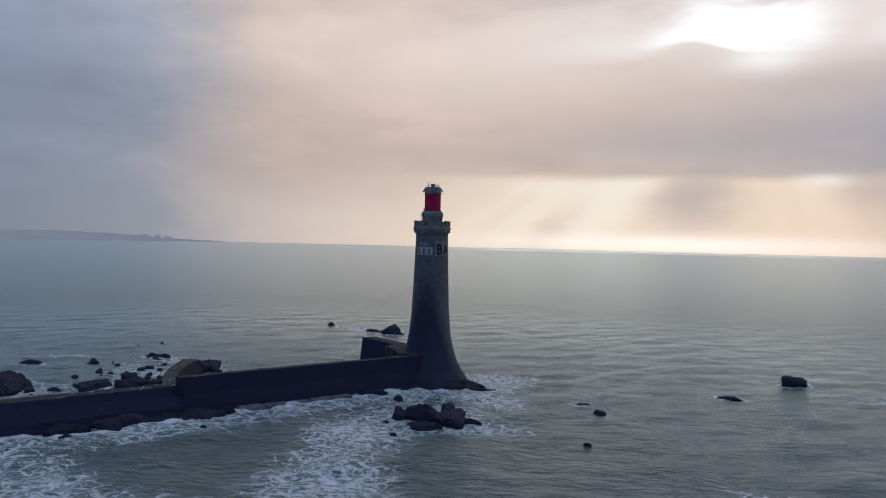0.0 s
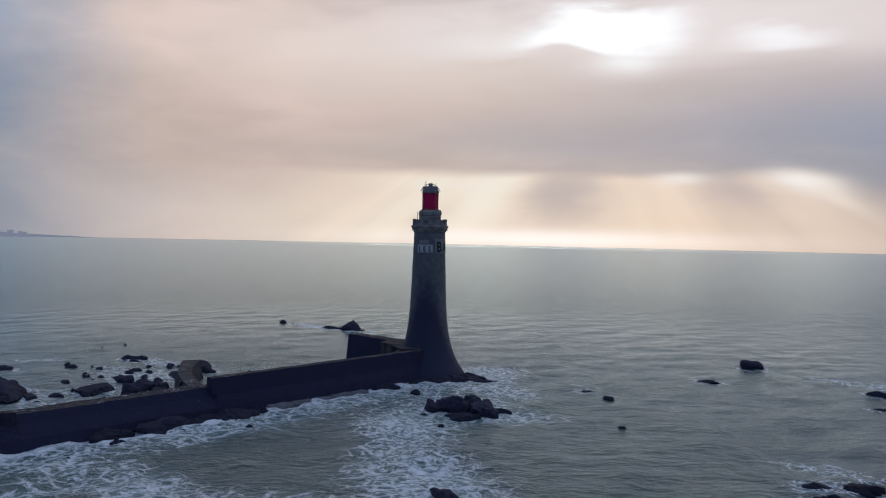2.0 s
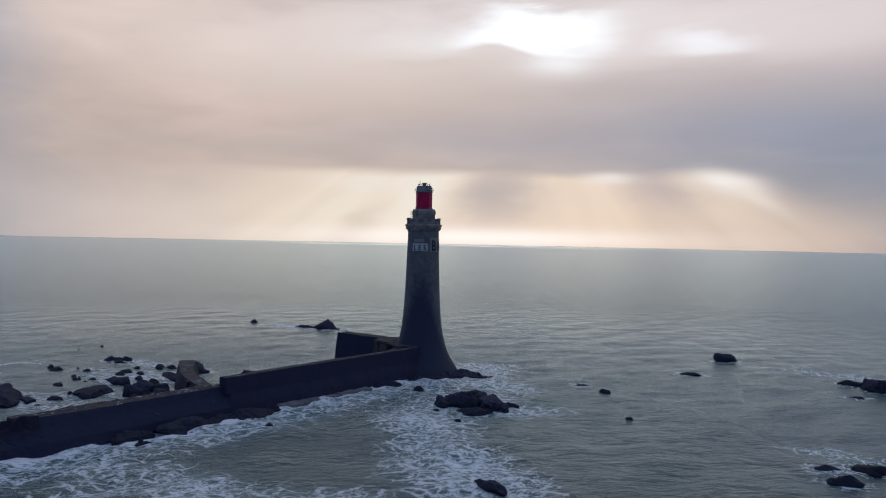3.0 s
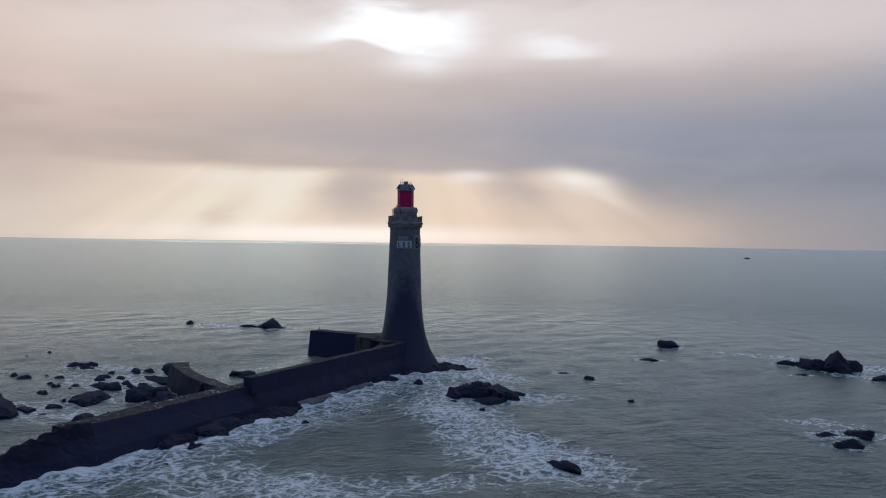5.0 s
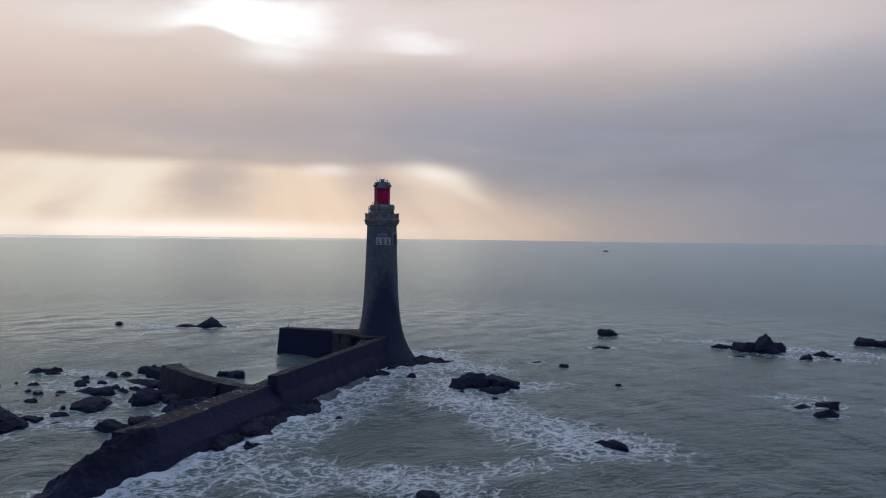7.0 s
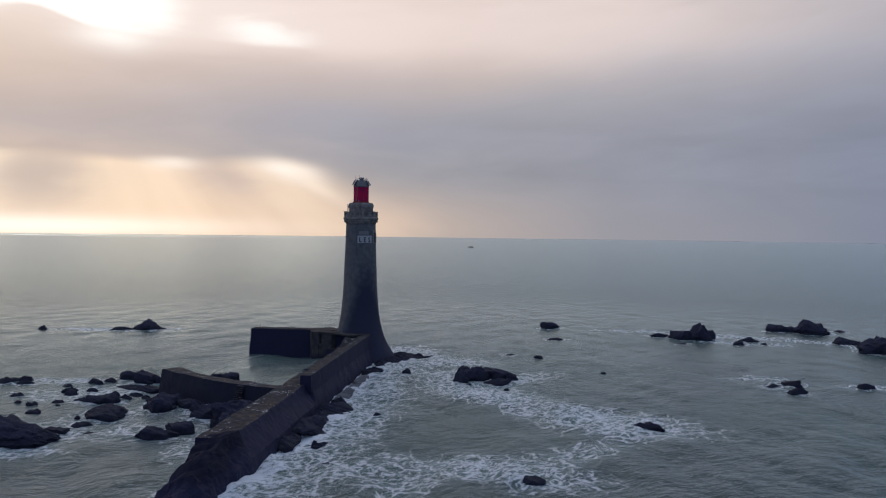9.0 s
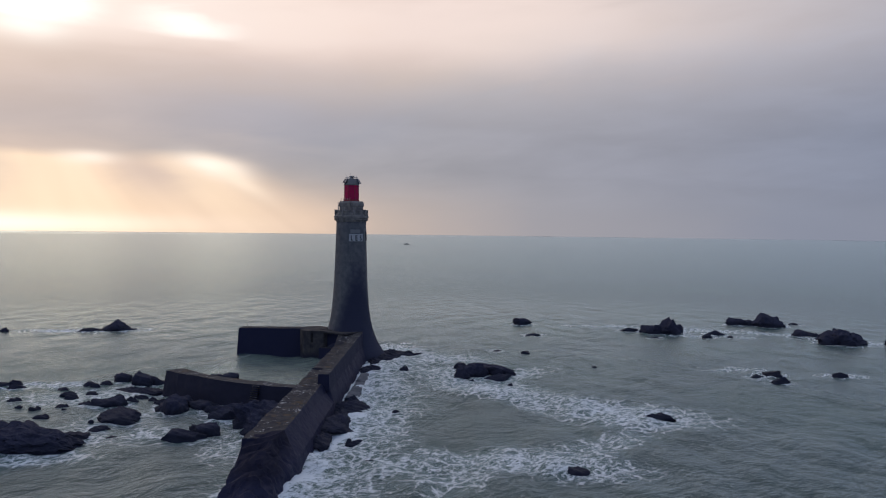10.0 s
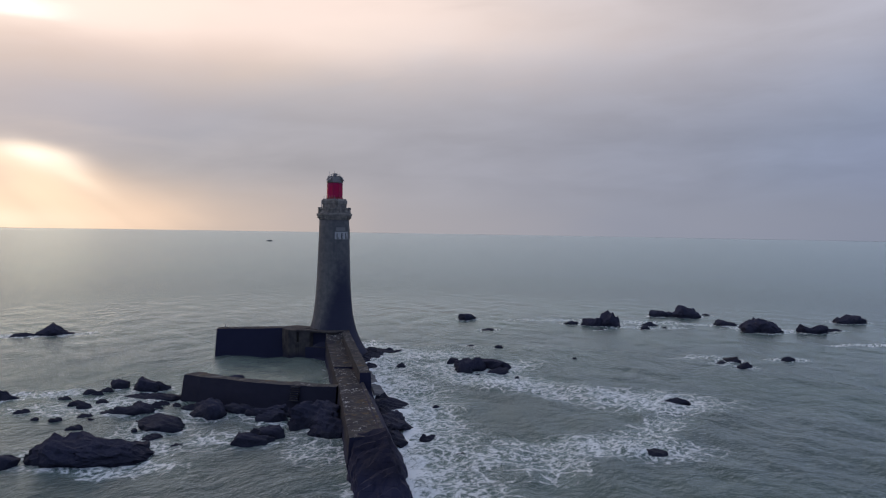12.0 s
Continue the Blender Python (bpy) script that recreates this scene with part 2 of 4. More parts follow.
def masonry(name, pale, dark, weed_top, course=0.42, spots=0.0, weed_and_shade=(0.026, 0.027, 0.053)):
    """Weathered stone and concrete, stained from the water line up; with spots, sides are painted in shade."""
    m, t = material(name)
    p = t.world_place()
    big, mid, fine = t.noise(p, 0.22, 5), t.noise(p, 1.1, 6, 0.6), t.noise(p, 7.0, 6, 0.65)
    streak = t.noise(t.stretch(p, 1.3, 1.3, 0.12), 1.0, 5, 0.6)
    col = t.mix(t.smooth(mid, 0.3, 0.7), dark, pale)
    col = t.mix(t.math("MULTIPLY", t.smooth(streak, 0.5, 0.72), 0.5), col, dark)
    col = t.mix(t.math("MULTIPLY", t.smooth(fine, 0.55, 0.75), 0.25), col, tuple(c * 1.5 for c in pale))
    z = t.node("ShaderNodeSeparateXYZ")
    t.put(z.inputs[0], p)
    level = t.math("ADD", z.outputs[2], t.math("MULTIPLY", t.math("SUBTRACT", big, 0.5), 3.0))
    weed_dark = t.math("SUBTRACT", 1.0, t.smooth(level, weed_top - 1.2, weed_top + 0.5))
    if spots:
        # shade painted into the colour: sides dark, tops and inward faces left pale
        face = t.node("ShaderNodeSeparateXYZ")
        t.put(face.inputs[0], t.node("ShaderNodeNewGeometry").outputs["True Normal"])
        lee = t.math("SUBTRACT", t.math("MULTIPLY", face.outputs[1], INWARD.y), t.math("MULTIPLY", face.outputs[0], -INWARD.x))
        side_shade = t.math("MULTIPLY", t.math("SUBTRACT", 1.0, t.smooth(face.outputs[2], 0.78, 0.93)), t.math("SUBTRACT", 1.0, t.smooth(lee, 0.72, 0.92)))
        weed_dark = t.math("MAXIMUM", weed_dark, side_shade)
    col = t.mix(t.math("MULTIPLY", weed_dark, 0.955), col, weed_and_shade)
    if spots:
        top = t.node("ShaderNodeSeparateXYZ")
        t.put(top.inputs[0], t.node("ShaderNodeNewGeometry").outputs["True Normal"])
        flecks = t.math("MULTIPLY", t.smooth(t.math("ADD", t.noise(p, 1.9, 5, 0.8), t.math("MULTIPLY", t.noise(p, 0.35, 2), 0.3)), 0.74, 0.79), t.smooth(top.outputs[2], 0.6, 0.9))
        col = t.mix(t.math("MULTIPLY", flecks, spots), col, (0.55, 0.55, 0.52))
        ochre = t.math("MULTIPLY", t.smooth(t.noise(p, 0.8, 5, 0.7), 0.55, 0.66), t.smooth(top.outputs[2], 0.6, 0.9))
        col = t.mix(t.math("MULTIPLY", ochre, 0.6), col, (0.13, 0.085, 0.04))
    h = t.math("ADD", t.math("MULTIPLY", mid, 0.6), t.math("MULTIPLY", fine, 0.4))
    if course:
        joint = t.math("ABSOLUTE", t.math("SUBTRACT", t.math("FRACT", t.math("DIVIDE", z.outputs[2], course)), 0.5))
        line = t.smooth(joint, 0.44, 0.5)
        col = t.mix(t.math("MULTIPLY", line, 0.35), col, dark)
        h = t.math("SUBTRACT", h, t.math("MULTIPLY", line, 0.5))
    t.finish(t.surface(col, t.math("SUBTRACT", 0.9, t.math("MULTIPLY", weed_dark, 0.3)), t.bump(h, 0.8, 0.08), Specular_IOR_Level=0.07))
    return m


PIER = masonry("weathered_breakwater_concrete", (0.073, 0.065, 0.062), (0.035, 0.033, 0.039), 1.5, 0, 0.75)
RUIN = masonry("broken_dark_masonry", (0.027, 0.025, 0.036), (0.016, 0.016, 0.031), 1.9, 0.46)
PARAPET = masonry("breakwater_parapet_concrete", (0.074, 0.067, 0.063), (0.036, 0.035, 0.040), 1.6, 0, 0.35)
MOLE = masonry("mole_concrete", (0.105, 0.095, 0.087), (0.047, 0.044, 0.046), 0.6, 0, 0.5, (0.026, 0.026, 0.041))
SLAB = masonry("sea_washed_slab_concrete", (0.20, 0.20, 0.205), (0.11, 0.112, 0.12), -0.6, 0)
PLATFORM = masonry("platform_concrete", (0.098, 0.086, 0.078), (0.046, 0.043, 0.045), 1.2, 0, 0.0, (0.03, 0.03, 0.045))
TRIM = masonry("gallery_granite", (0.32, 0.285, 0.245), (0.165, 0.148, 0.128), -9, 0)


def tower_material():
    m, t = material("tower_granite")
    p = t.world_place()
    z = t.node("ShaderNodeSeparateXYZ")
    t.put(z.inputs[0], p)
    big, mid, fine = t.noise(p, 0.3, 5), t.noise(p, 1.2, 6, 0.6), t.noise(p, 8.0, 6, 0.65)
    streak = t.noise(t.stretch(p, 1.6, 1.6, 0.08), 1.0, 5, 0.6)
    col = t.mix(t.smooth(mid, 0.3, 0.7), (0.108, 0.106, 0.106), (0.158, 0.153, 0.145))
    col = t.mix(t.math("MULTIPLY", t.smooth(streak, 0.48, 0.7), 0.5), col, (0.085, 0.085, 0.09))
    # black lichen and spray stain: climbs high on the weather side, low on the lee sides
    turn = t.math("ARCTAN2", z.outputs[1], z.outputs[0])
    off = t.math("ABSOLUTE", t.math("SUBTRACT", turn, radians(-106)))
    wide = t.math("POWER", t.math("DIVIDE", off, 1.05), 2.6)
    climb = t.math("ADD", 6.0, t.math("MULTIPLY", 11.5, t.math("POWER", 2.718, t.math("MULTIPLY", wide, -1.0))))
    level = t.math("ADD", z.outputs[2], t.math("ADD", t.math("MULTIPLY", t.math("SUBTRACT", big, 0.5), 2.6), t.math("MULTIPLY", t.math("SUBTRACT", mid, 0.5), 1.2)))
    stain = t.math("SUBTRACT", 1.0, t.smooth(t.math("SUBTRACT", level, climb), -7.5, 1.2))
    col = t.mix(t.math("MULTIPLY", stain, 0.955), col, (0.028, 0.030, 0.055))
    joint = t.math("ABSOLUTE", t.math("SUBTRACT", t.math("FRACT", t.math("DIVIDE", z.outputs[2], 0.45)), 0.5))
    line = t.smooth(joint, 0.45, 0.5)
    col = t.mix(t.math("MULTIPLY", line, 0.22), col, (0.05, 0.05, 0.05))
    h = t.math("SUBTRACT", t.math("ADD", mid, t.math("MULTIPLY", fine, 0.5)), t.math("MULTIPLY", line, 0.5))
    t.finish(t.surface(col, 0.85, t.bump(h, 0.7, 0.06), Specular_IOR_Level=0.3))
    return m


TOWER = tower_material()


def painted(name, color, rough=0.5, metal=0.0, wear=0.25):
    m, t = material(name)
    p = t.place()
    n = t.noise(p, 3.0, 6, 0.65)
    col = t.mix(t.math("MULTIPLY", t.smooth(n, 0.5, 0.75), wear), color, tuple(c * 0.45 for c in color))
    t.finish(t.surface(col, rough, t.bump(t.noise(p, 12.0, 4), 0.2, 0.02), Metallic=metal))
    return m


RED_PAINT = painted("red_lantern_paint", (0.30, 0.012, 0.025), 0.45)
ROOF = painted("weathered_grey_roof_metal", (0.19, 0.175, 0.158), 0.6, 0.1, 0.5)
STEEL = painted("galvanised_steel", (0.33, 0.33, 0.34), 0.45, 0.7)
WHITE = painted("white_sign_paint", (0.44, 0.435, 0.41), 0.7, 0, 0.8)
PALE = painted("faded_pale_sign_paint", (0.215, 0.208, 0.195), 0.75, 0, 0.5)
BLACK = painted("black_letter_paint", (0.014, 0.015, 0.018), 0.7)
PANEL = painted("solar_cell_blue", (0.02, 0.025, 0.05), 0.2, 0.2)


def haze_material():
    """The far shore as a flat grey glow: its haze is painted as emission."""
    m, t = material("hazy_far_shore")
    haze_glow = t.node("ShaderNodeEmission")
    t.put(haze_glow.inputs[0], t.mix(t.noise(t.world_place(), 0.01, 4), (*srgb(122, 127, 140), 1), (*srgb(134, 138, 150), 1)))
    t.finish(haze_glow.outputs[0])
    return m


COAST = haze_material()


def red_glass():
    m, t = material("red_lantern_glass")
    through_it = t.node("ShaderNodeBsdfTranslucent")
    through_it.inputs[0].default_value = (0.60, 0.010, 0.15, 1)
    face = t.surface((0.44, 0.010, 0.12), 0.3)
    mix = t.node("ShaderNodeMixShader")
    mix.inputs[0].default_value = 0.45
    t.put(mix.inputs[1], through_it.outputs[0])
    t.put(mix.inputs[2], face)
    t.finish(mix.outputs[0])
    return m


RED_GLASS = red_glass()


def lamp_material():
    m, t = material("lit_lamp_optic")
    light = t.node("ShaderNodeEmission")
    light.inputs[0].default_value = (1.0, 0.86, 0.72, 1)
    light.inputs[1].default_value = 1.1
    t.finish(light.outputs[0])
    return m


LAMP = lamp_material()


def sea_material():
    m, t = material("grey_green_sea_water")
    p = t.world_place()

    def carried(name):
        n = t.node("ShaderNodeAttribute")
        n.attribute_name = name
        return n.outputs["Fac"]

    calm, far, amount = carried("calm"), carried("far"), carried("foam")
    # waves at three sizes, long across the wind; the sheet smooths with distance as single waves are lost
    swell = t.noise(t.stretch(p, 0.5, 1.0, 1.0, 22), 0.34, 3, 0.5, 0.1)
    chop = t.noise(t.stretch(p, 0.55, 1.0, 1.0, 30), 1.1, 5, 0.62, 0.05)
    small = t.noise(t.stretch(p, 0.65, 1.0, 1.0, 18), 3.4, 4, 0.65, 0.0)
    ripple = t.noise(t.stretch(p, 0.7, 1.0, 1.0, 40), 7.5, 3, 0.6)
    tint = t.noise(p, 0.03, 4, 0.6, 0.6)
    gust = t.smooth(t.noise(t.stretch(p, 0.5, 1.0, 1.0, 28), 0.045, 4, 0.6, 0.8), 0.3, 0.7)
    near = t.math("POWER", t.math("SUBTRACT", 1.0, far), 1.4)
    live = t.math("MULTIPLY", t.math("SUBTRACT", 1.0, t.math("MULTIPLY", calm, 0.85)), t.math("ADD", 0.10, t.math("MULTIPLY", near, 0.90)))
    gusty = t.math("MULTIPLY", live, t.math("ADD", 0.7, t.math("MULTIPLY", gust, 0.5)))
    col = t.mix(t.smooth(tint, 0.35, 0.68), SEA_DEEP, SEA_GREEN)
    aerated = t.smooth(t.math("ADD", amount, t.math("MULTIPLY", t.math("SUBTRACT", tint, 0.5), 0.8)), 0.15, 0.75)
    col = t.mix(t.math("MULTIPLY", aerated, 0.75), col, SEA_AIRY)
    col = t.mix(t.math("MULTIPLY", t.smooth(calm, 0.05, 0.35), near), col, SEA_SHALLOW)
    nor = t.bump(swell, live, 0.4)
    nor = t.bump(chop, gusty, 0.5, nor)
    nor = t.bump(small, t.math("MULTIPLY", gusty, 0.9), 0.16, nor)
    nor = t.bump(ripple, t.math("MULTIPLY", gusty, 0.4), 0.03, nor)
    body = t.surface(col, 0.9, nor, Specular_IOR_Level=0.0)
    gloss = t.node("ShaderNodeBsdfGlossy")
    # haze painted into the gloss: its tint turns paler and bluer far out
    t.put(gloss.inputs["Color"], t.mix(far, SEA_SHEEN, SEA_HAZE_SHEEN))
    smoothed = t.math("ADD", t.math("MULTIPLY", t.math("MAXIMUM", far, calm), 0.17), t.math("MULTIPLY", t.smooth(calm, 0.8, 1.0), 0.12))
    t.put(gloss.inputs["Roughness"], t.math("SUBTRACT", 0.32, smoothed))
    t.put(gloss.inputs["Normal"], nor)
    skin = t.node("ShaderNodeFresnel")
    skin.inputs["IOR"].default_value = SEA_IOR
    t.put(skin.inputs["Normal"], nor)
    shine = t.node("ShaderNodeMixShader")
    t.put(shine.inputs[0], t.math("MULTIPLY", skin.outputs[0], t.math("SUBTRACT", t.math("ADD", 0.84, t.math("MULTIPLY", t.math("MAXIMUM", far, calm), 0.12)), t.math("MULTIPLY", t.math("SUBTRACT", t.math("POWER", far, 6.0), t.math("MULTIPLY", calm, 0.8)), SEA_LOSS))))
    t.put(shine.inputs[1], body)
    t.put(shine.inputs[2], gloss.outputs[0])
    water = shine.outputs[0]
    # foam: an open lace of bubbles that closes up where the sheet carries more of it
    warp = t.node("ShaderNodeTexNoise")
    for key, v in (("Scale", 0.7), ("Detail", 6.0), ("Roughness", 0.6)):
        warp.inputs[key].default_value = v
    t.put(warp.inputs["Vector"], p)
    bent = t.node("ShaderNodeVectorMath")
    bent.operation = "MULTIPLY_ADD"
    t.put(bent.inputs[0], warp.outputs["Color"])
    bent.inputs[1].default_value = (2.3, 2.3, 0.0)
    t.put(bent.inputs[2], p)

    def veins(scale, turn):
        v = t.node("ShaderNodeTexVoronoi")
        v.feature, v.voronoi_dimensions = "DISTANCE_TO_EDGE", "2D"
        v.inputs["Scale"].default_value = scale
        t.put(v.inputs["Vector"], t.stretch(bent.outputs[0], 0.72, 1.0, 1.0, turn))
        return v.outputs[0]

    patch = t.noise(t.stretch(p, 0.6, 1.0, 1.0, 30), 0.17, 4, 0.6, 0.6)
    grain = t.noise(t.stretch(bent.outputs[0], 0.7, 1.0, 1.0, 30), 0.6, 8, 0.7, 0.4)
    crumb = t.noise(t.stretch(p, 0.7, 1.0, 1.0, 30), 1.7, 8, 0.74, 0.8)
    heavy = t.math("MULTIPLY", amount, t.math("ADD", 0.30, t.math("MULTIPLY", patch, 1.30)))
    heavy = t.math("ADD", heavy, t.math("MULTIPLY", t.math("SUBTRACT", grain, 0.5), t.math("MULTIPLY", amount, 1.3)))
    reach = t.math("ADD", 0.015, t.math("MULTIPLY", t.math("MAXIMUM", heavy, 0.0), 0.24))
    wide_web = t.math("SUBTRACT", 1.0, t.math("DIVIDE", veins(0.5, 26), reach), None, True)
    fine_web = t.math("SUBTRACT", 1.0, t.math("DIVIDE", veins(1.25, 40), t.math("MULTIPLY", reach, 1.5)), None, True)
    web = t.math("MAXIMUM", wide_web, t.math("MULTIPLY", fine_web, t.smooth(heavy, 0.25, 0.6)))
    web = t.math("MULTIPLY", web, t.math("MULTIPLY", t.smooth(heavy, 0.14, 0.46), t.smooth(crumb, 0.36, 0.58)))
    clot = t.smooth(t.math("ADD", heavy, t.math("MULTIPLY", t.math("SUBTRACT", crumb, 0.5), 2.0)), 0.72, 1.08)
    foam = t.math("MAXIMUM", t.math("MULTIPLY", t.smooth(web, 0.03, 0.8), 0.84), clot)
    froth = t.surface((0.82, 0.85, 0.85), 0.8, t.bump(t.noise(p, 5.0, 6, 0.75), 0.8, 0.12))
    mix = t.node("ShaderNodeMixShader")
    t.put(mix.inputs[0], t.math("MULTIPLY", foam, 0.92))
    t.put(mix.inputs[1], water)
    t.put(mix.inputs[2], froth)
    t.finish(mix.outputs[0])
    return m


SEA_DEEP, SEA_GREEN, SEA_AIRY, SEA_SHALLOW = (0.058, 0.084, 0.083), (0.057, 0.094, 0.082), (0.098, 0.152, 0.132), (0.150, 0.188, 0.158)
SEA_SHEEN, SEA_HAZE_SHEEN, SEA_IOR, SEA_LOSS = (0.775, 0.905, 0.965), (0.815, 0.935, 0.99), 1.19, 0.20
SEA = sea_material()


# ---- mesh helpers ----
def link_mesh(name, verts, faces, mat, parent=None, label="", smooth=False):
    me = bpy.data.meshes.new(name)
    me.from_pydata(verts, [], faces)
    me.update()
    me.materials.append(mat)
    if smooth:
        me.polygons.foreach_set("use_smooth", [True] * len(me.polygons))
    ob = new(name, me)
    ob.parent = parent
    return tagged(ob, label)


def part(name, bm, mat, parent=None, label="", smooth=False):
    """Links a bmesh as one mesh object, under a thing or a part where one is given."""
    me = bpy.data.meshes.new(name)
    bmesh.ops.recalc_face_normals(bm, faces=bm.faces)
    bm.to_mesh(me)
    bm.free()
    me.materials.append(mat)
    if smooth:
        me.polygons.foreach_set("use_smooth", [True] * len(me.polygons))
    ob = new(name, me)
    ob.parent = parent
    return tagged(ob, label)


def thing(name, label, category, group="", at=(0, 0, 0)):
    ob = new(name)
    ob.location = at
    return tagged(ob, label, category, group)


def box(bm, sx, sy, sz, m, bevel=0.0):
    """A box of that size, standing on its pose m."""
    got = bmesh.ops.create_cube(bm, size=1, matrix=m @ Matrix.Translation((0, 0, sz / 2)) @ Matrix.Diagonal((sx, sy, sz, 1)))
    if bevel:
        edges = list({e for v in got["verts"] for e in v.link_edges})
        bmesh.ops.bevel(bm, geom=edges, offset=bevel, segments=2, affect="EDGES")
    return bm


def prism(plan, z0, z1, bevel=0.0):
    """An upright block over a plan of corners, cut into bands so that it can be worn."""
    bm = bmesh.new()
    face = bm.faces.new([bm.verts.new((x, y, z0)) for x, y in plan])
    top = bmesh.ops.extrude_face_region(bm, geom=[face])["geom"]
    bmesh.ops.translate(bm, vec=(0, 0, z1 - z0), verts=[g for g in top if isinstance(g, bmesh.types.BMVert)])
    bmesh.ops.recalc_face_normals(bm, faces=bm.faces)
    if bevel:
        bmesh.ops.bevel(bm, geom=list(bm.edges), offset=bevel, segments=2, affect="EDGES")
    bmesh.ops.subdivide_edges(bm, edges=[e for e in bm.edges if e.calc_length() > 0.9], cuts=3, use_grid_fill=True)
    return bm


def turned(rings, sides, offset=0.0, cap=True):
    """A bmesh turned round z from (radius, height) rings."""
    bm = bmesh.new()
    loops = []
    for r, z in rings:
        loops.append([bm.verts.new((r * math.cos(2 * math.pi * (i + offset) / sides), r * math.sin(2 * math.pi * (i + offset) / sides), z)) for i in range(sides)])
    for a, b in zip(loops, loops[1:]):
        for i in range(sides):
            j = (i + 1) % sides
            bm.faces.new((a[i], a[j], b[j], b[i]))
    if cap:
        bm.faces.new(loops[0])
        bm.faces.new(loops[-1])
    return bm


def rod(bm, a, b, r, sides=6):
    a, b = Vector(a), Vector(b)
    d = b - a
    m = Matrix.Translation((a + b) / 2) @ d.to_track_quat("Z", "Y").to_matrix().to_4x4()
    bmesh.ops.create_cone(bm, cap_ends=True, segments=sides, radius1=r, radius2=r, depth=d.length, matrix=m)
    return bm


def rough(v, size, scale, seed=0.0):
    """A noise vector of about that size, for worn surfaces."""
    return noise.noise_vector(Vector((v[0] * scale + seed, v[1] * scale - seed, v[2] * scale + 2 * seed))) * size


def swept(stations, steps, wear, seed, grain=0.55):
    """Verts and faces of a worn wall through closed profiles of points, each cut finely and roughened."""
    verts, faces, loops = [], [], []
    n = len(stations[0])
    cuts = [max(1, round(max((Vector(p[(i + 1) % n]) - Vector(p[i])).length for p in stations) / steps)) for i in range(n)]
    for p in stations:
        loops.append([Vector(p[i]).lerp(Vector(p[(i + 1) % n]), k / cuts[i]) for i in range(n) for k in range(cuts[i])])
    count = sum(cuts)
    for pts in loops:
        base = len(verts)
        for p in pts:
            q = Vector(p) + rough(p, wear, grain, seed) + rough(p, wear * 0.45, grain * 3.3, seed + 5) + rough(p, wear * 0.25, grain * 8.0, seed + 9)
            verts.append(q)
        if base:
            for i in range(count):
                j = (i + 1) % count
                faces.append((base - count + i, base - count + j, base + j, base + i))
    faces.append(tuple(range(count))[::-1])
    faces.append(tuple(range(len(verts) - count, len(verts))))
    return verts, faces


# ---- the sea ----
WALL_FOOT = [(4.5, -4.5), (-9.0, -11.0), (-21.5, -21.5), (-31.0, -30.5), (-41.0, -36.2), (-48.5, -41.2), (-56.0, -44.5)]
shore_rocks = []      # (x, y, half length, half width, turn) of every rock that breaks the water


def spread(fine_lo, fine_hi, step, far, ratio=1.08):
    mid = np.arange(fine_lo, fine_hi + step / 2, step)
    out, d, s = [], 0.0, step
    while d < far:
        s *= ratio
        d += s
        out.append(d)
    out = np.array(out)
    return np.concatenate([(fine_lo - out)[::-1], mid, fine_hi + out])


def near_line(px, py, pts):
    best = np.full(px.shape, 1e9)
    for (ax, ay), (bx, by) in zip(pts, pts[1:]):
        ux, uy = bx - ax, by - ay
        k = np.clip(((px - ax) * ux + (py - ay) * uy) / (ux * ux + uy * uy), 0, 1)
        best = np.minimum(best, np.hypot(px - ax - k * ux, py - ay - k * uy))
    return best


def blob(px, py, x, y, a, b, turn):
    c, s = math.cos(radians(turn)), math.sin(radians(turn))
    u, v = (px - x) * c + (py - y) * s, -(px - x) * s + (py - y) * c
    return np.exp(-((u / a) ** 2 + (v / b) ** 2))


FOAM_FIELDS = (        # x, y, half length, half width, turn, strength
    (-8, -50, 14, 7.0, -76, 0.90), (-30, -52, 13, 5.0, -66, 0.84), (-39, -44, 8, 4.5, -50, 0.72),
    (-6.5, -31, 15, 7.0, 80, 0.84), (1, -22, 9, 6, -40, 0.84), (8, -13, 9, 5, -60, 0.74),
    (9, 0, 9, 6, 35, 0.90), (4, -28, 9, 5, -20, 0.80), (-22, -55, 14, 4, -20, 0.62), (-37, -50, 9, 5, 20, 0.60),
    (66, -14, 12, 3.5, -50, 0.66), (72, -30, 16, 4, -60, 0.74), (77, -46, 12, 3, -70, 0.74), (76, -60, 12, 4.5, -80, 0.76), (62, -78, 9, 2, -55, 0.8),
    (64, -36, 14, 4, -60, 0.62), (30, -52, 6, 3, -50, 0.66), (35, -66, 6, 2.5, -50, 0.62),
    (-47, -19, 9, 4.5, -40, 0.60), (-44.5, -29, 7, 4, 60, 0.56), (-42, 12, 8, 3.0, -50, 0.70), (-60, 14.5, 5, 2, 0, 0.7), (-48, -12, 7, 3.0, -30, 0.62),
    (-58, -17, 10, 3.0, -60, 0.72), (-42, 2, 12, 6, -30, 0.58), (-17, 62, 11, 2.6, -49, 0.95), (-8.5, 53.5, 7, 2.0, -20, 0.85))


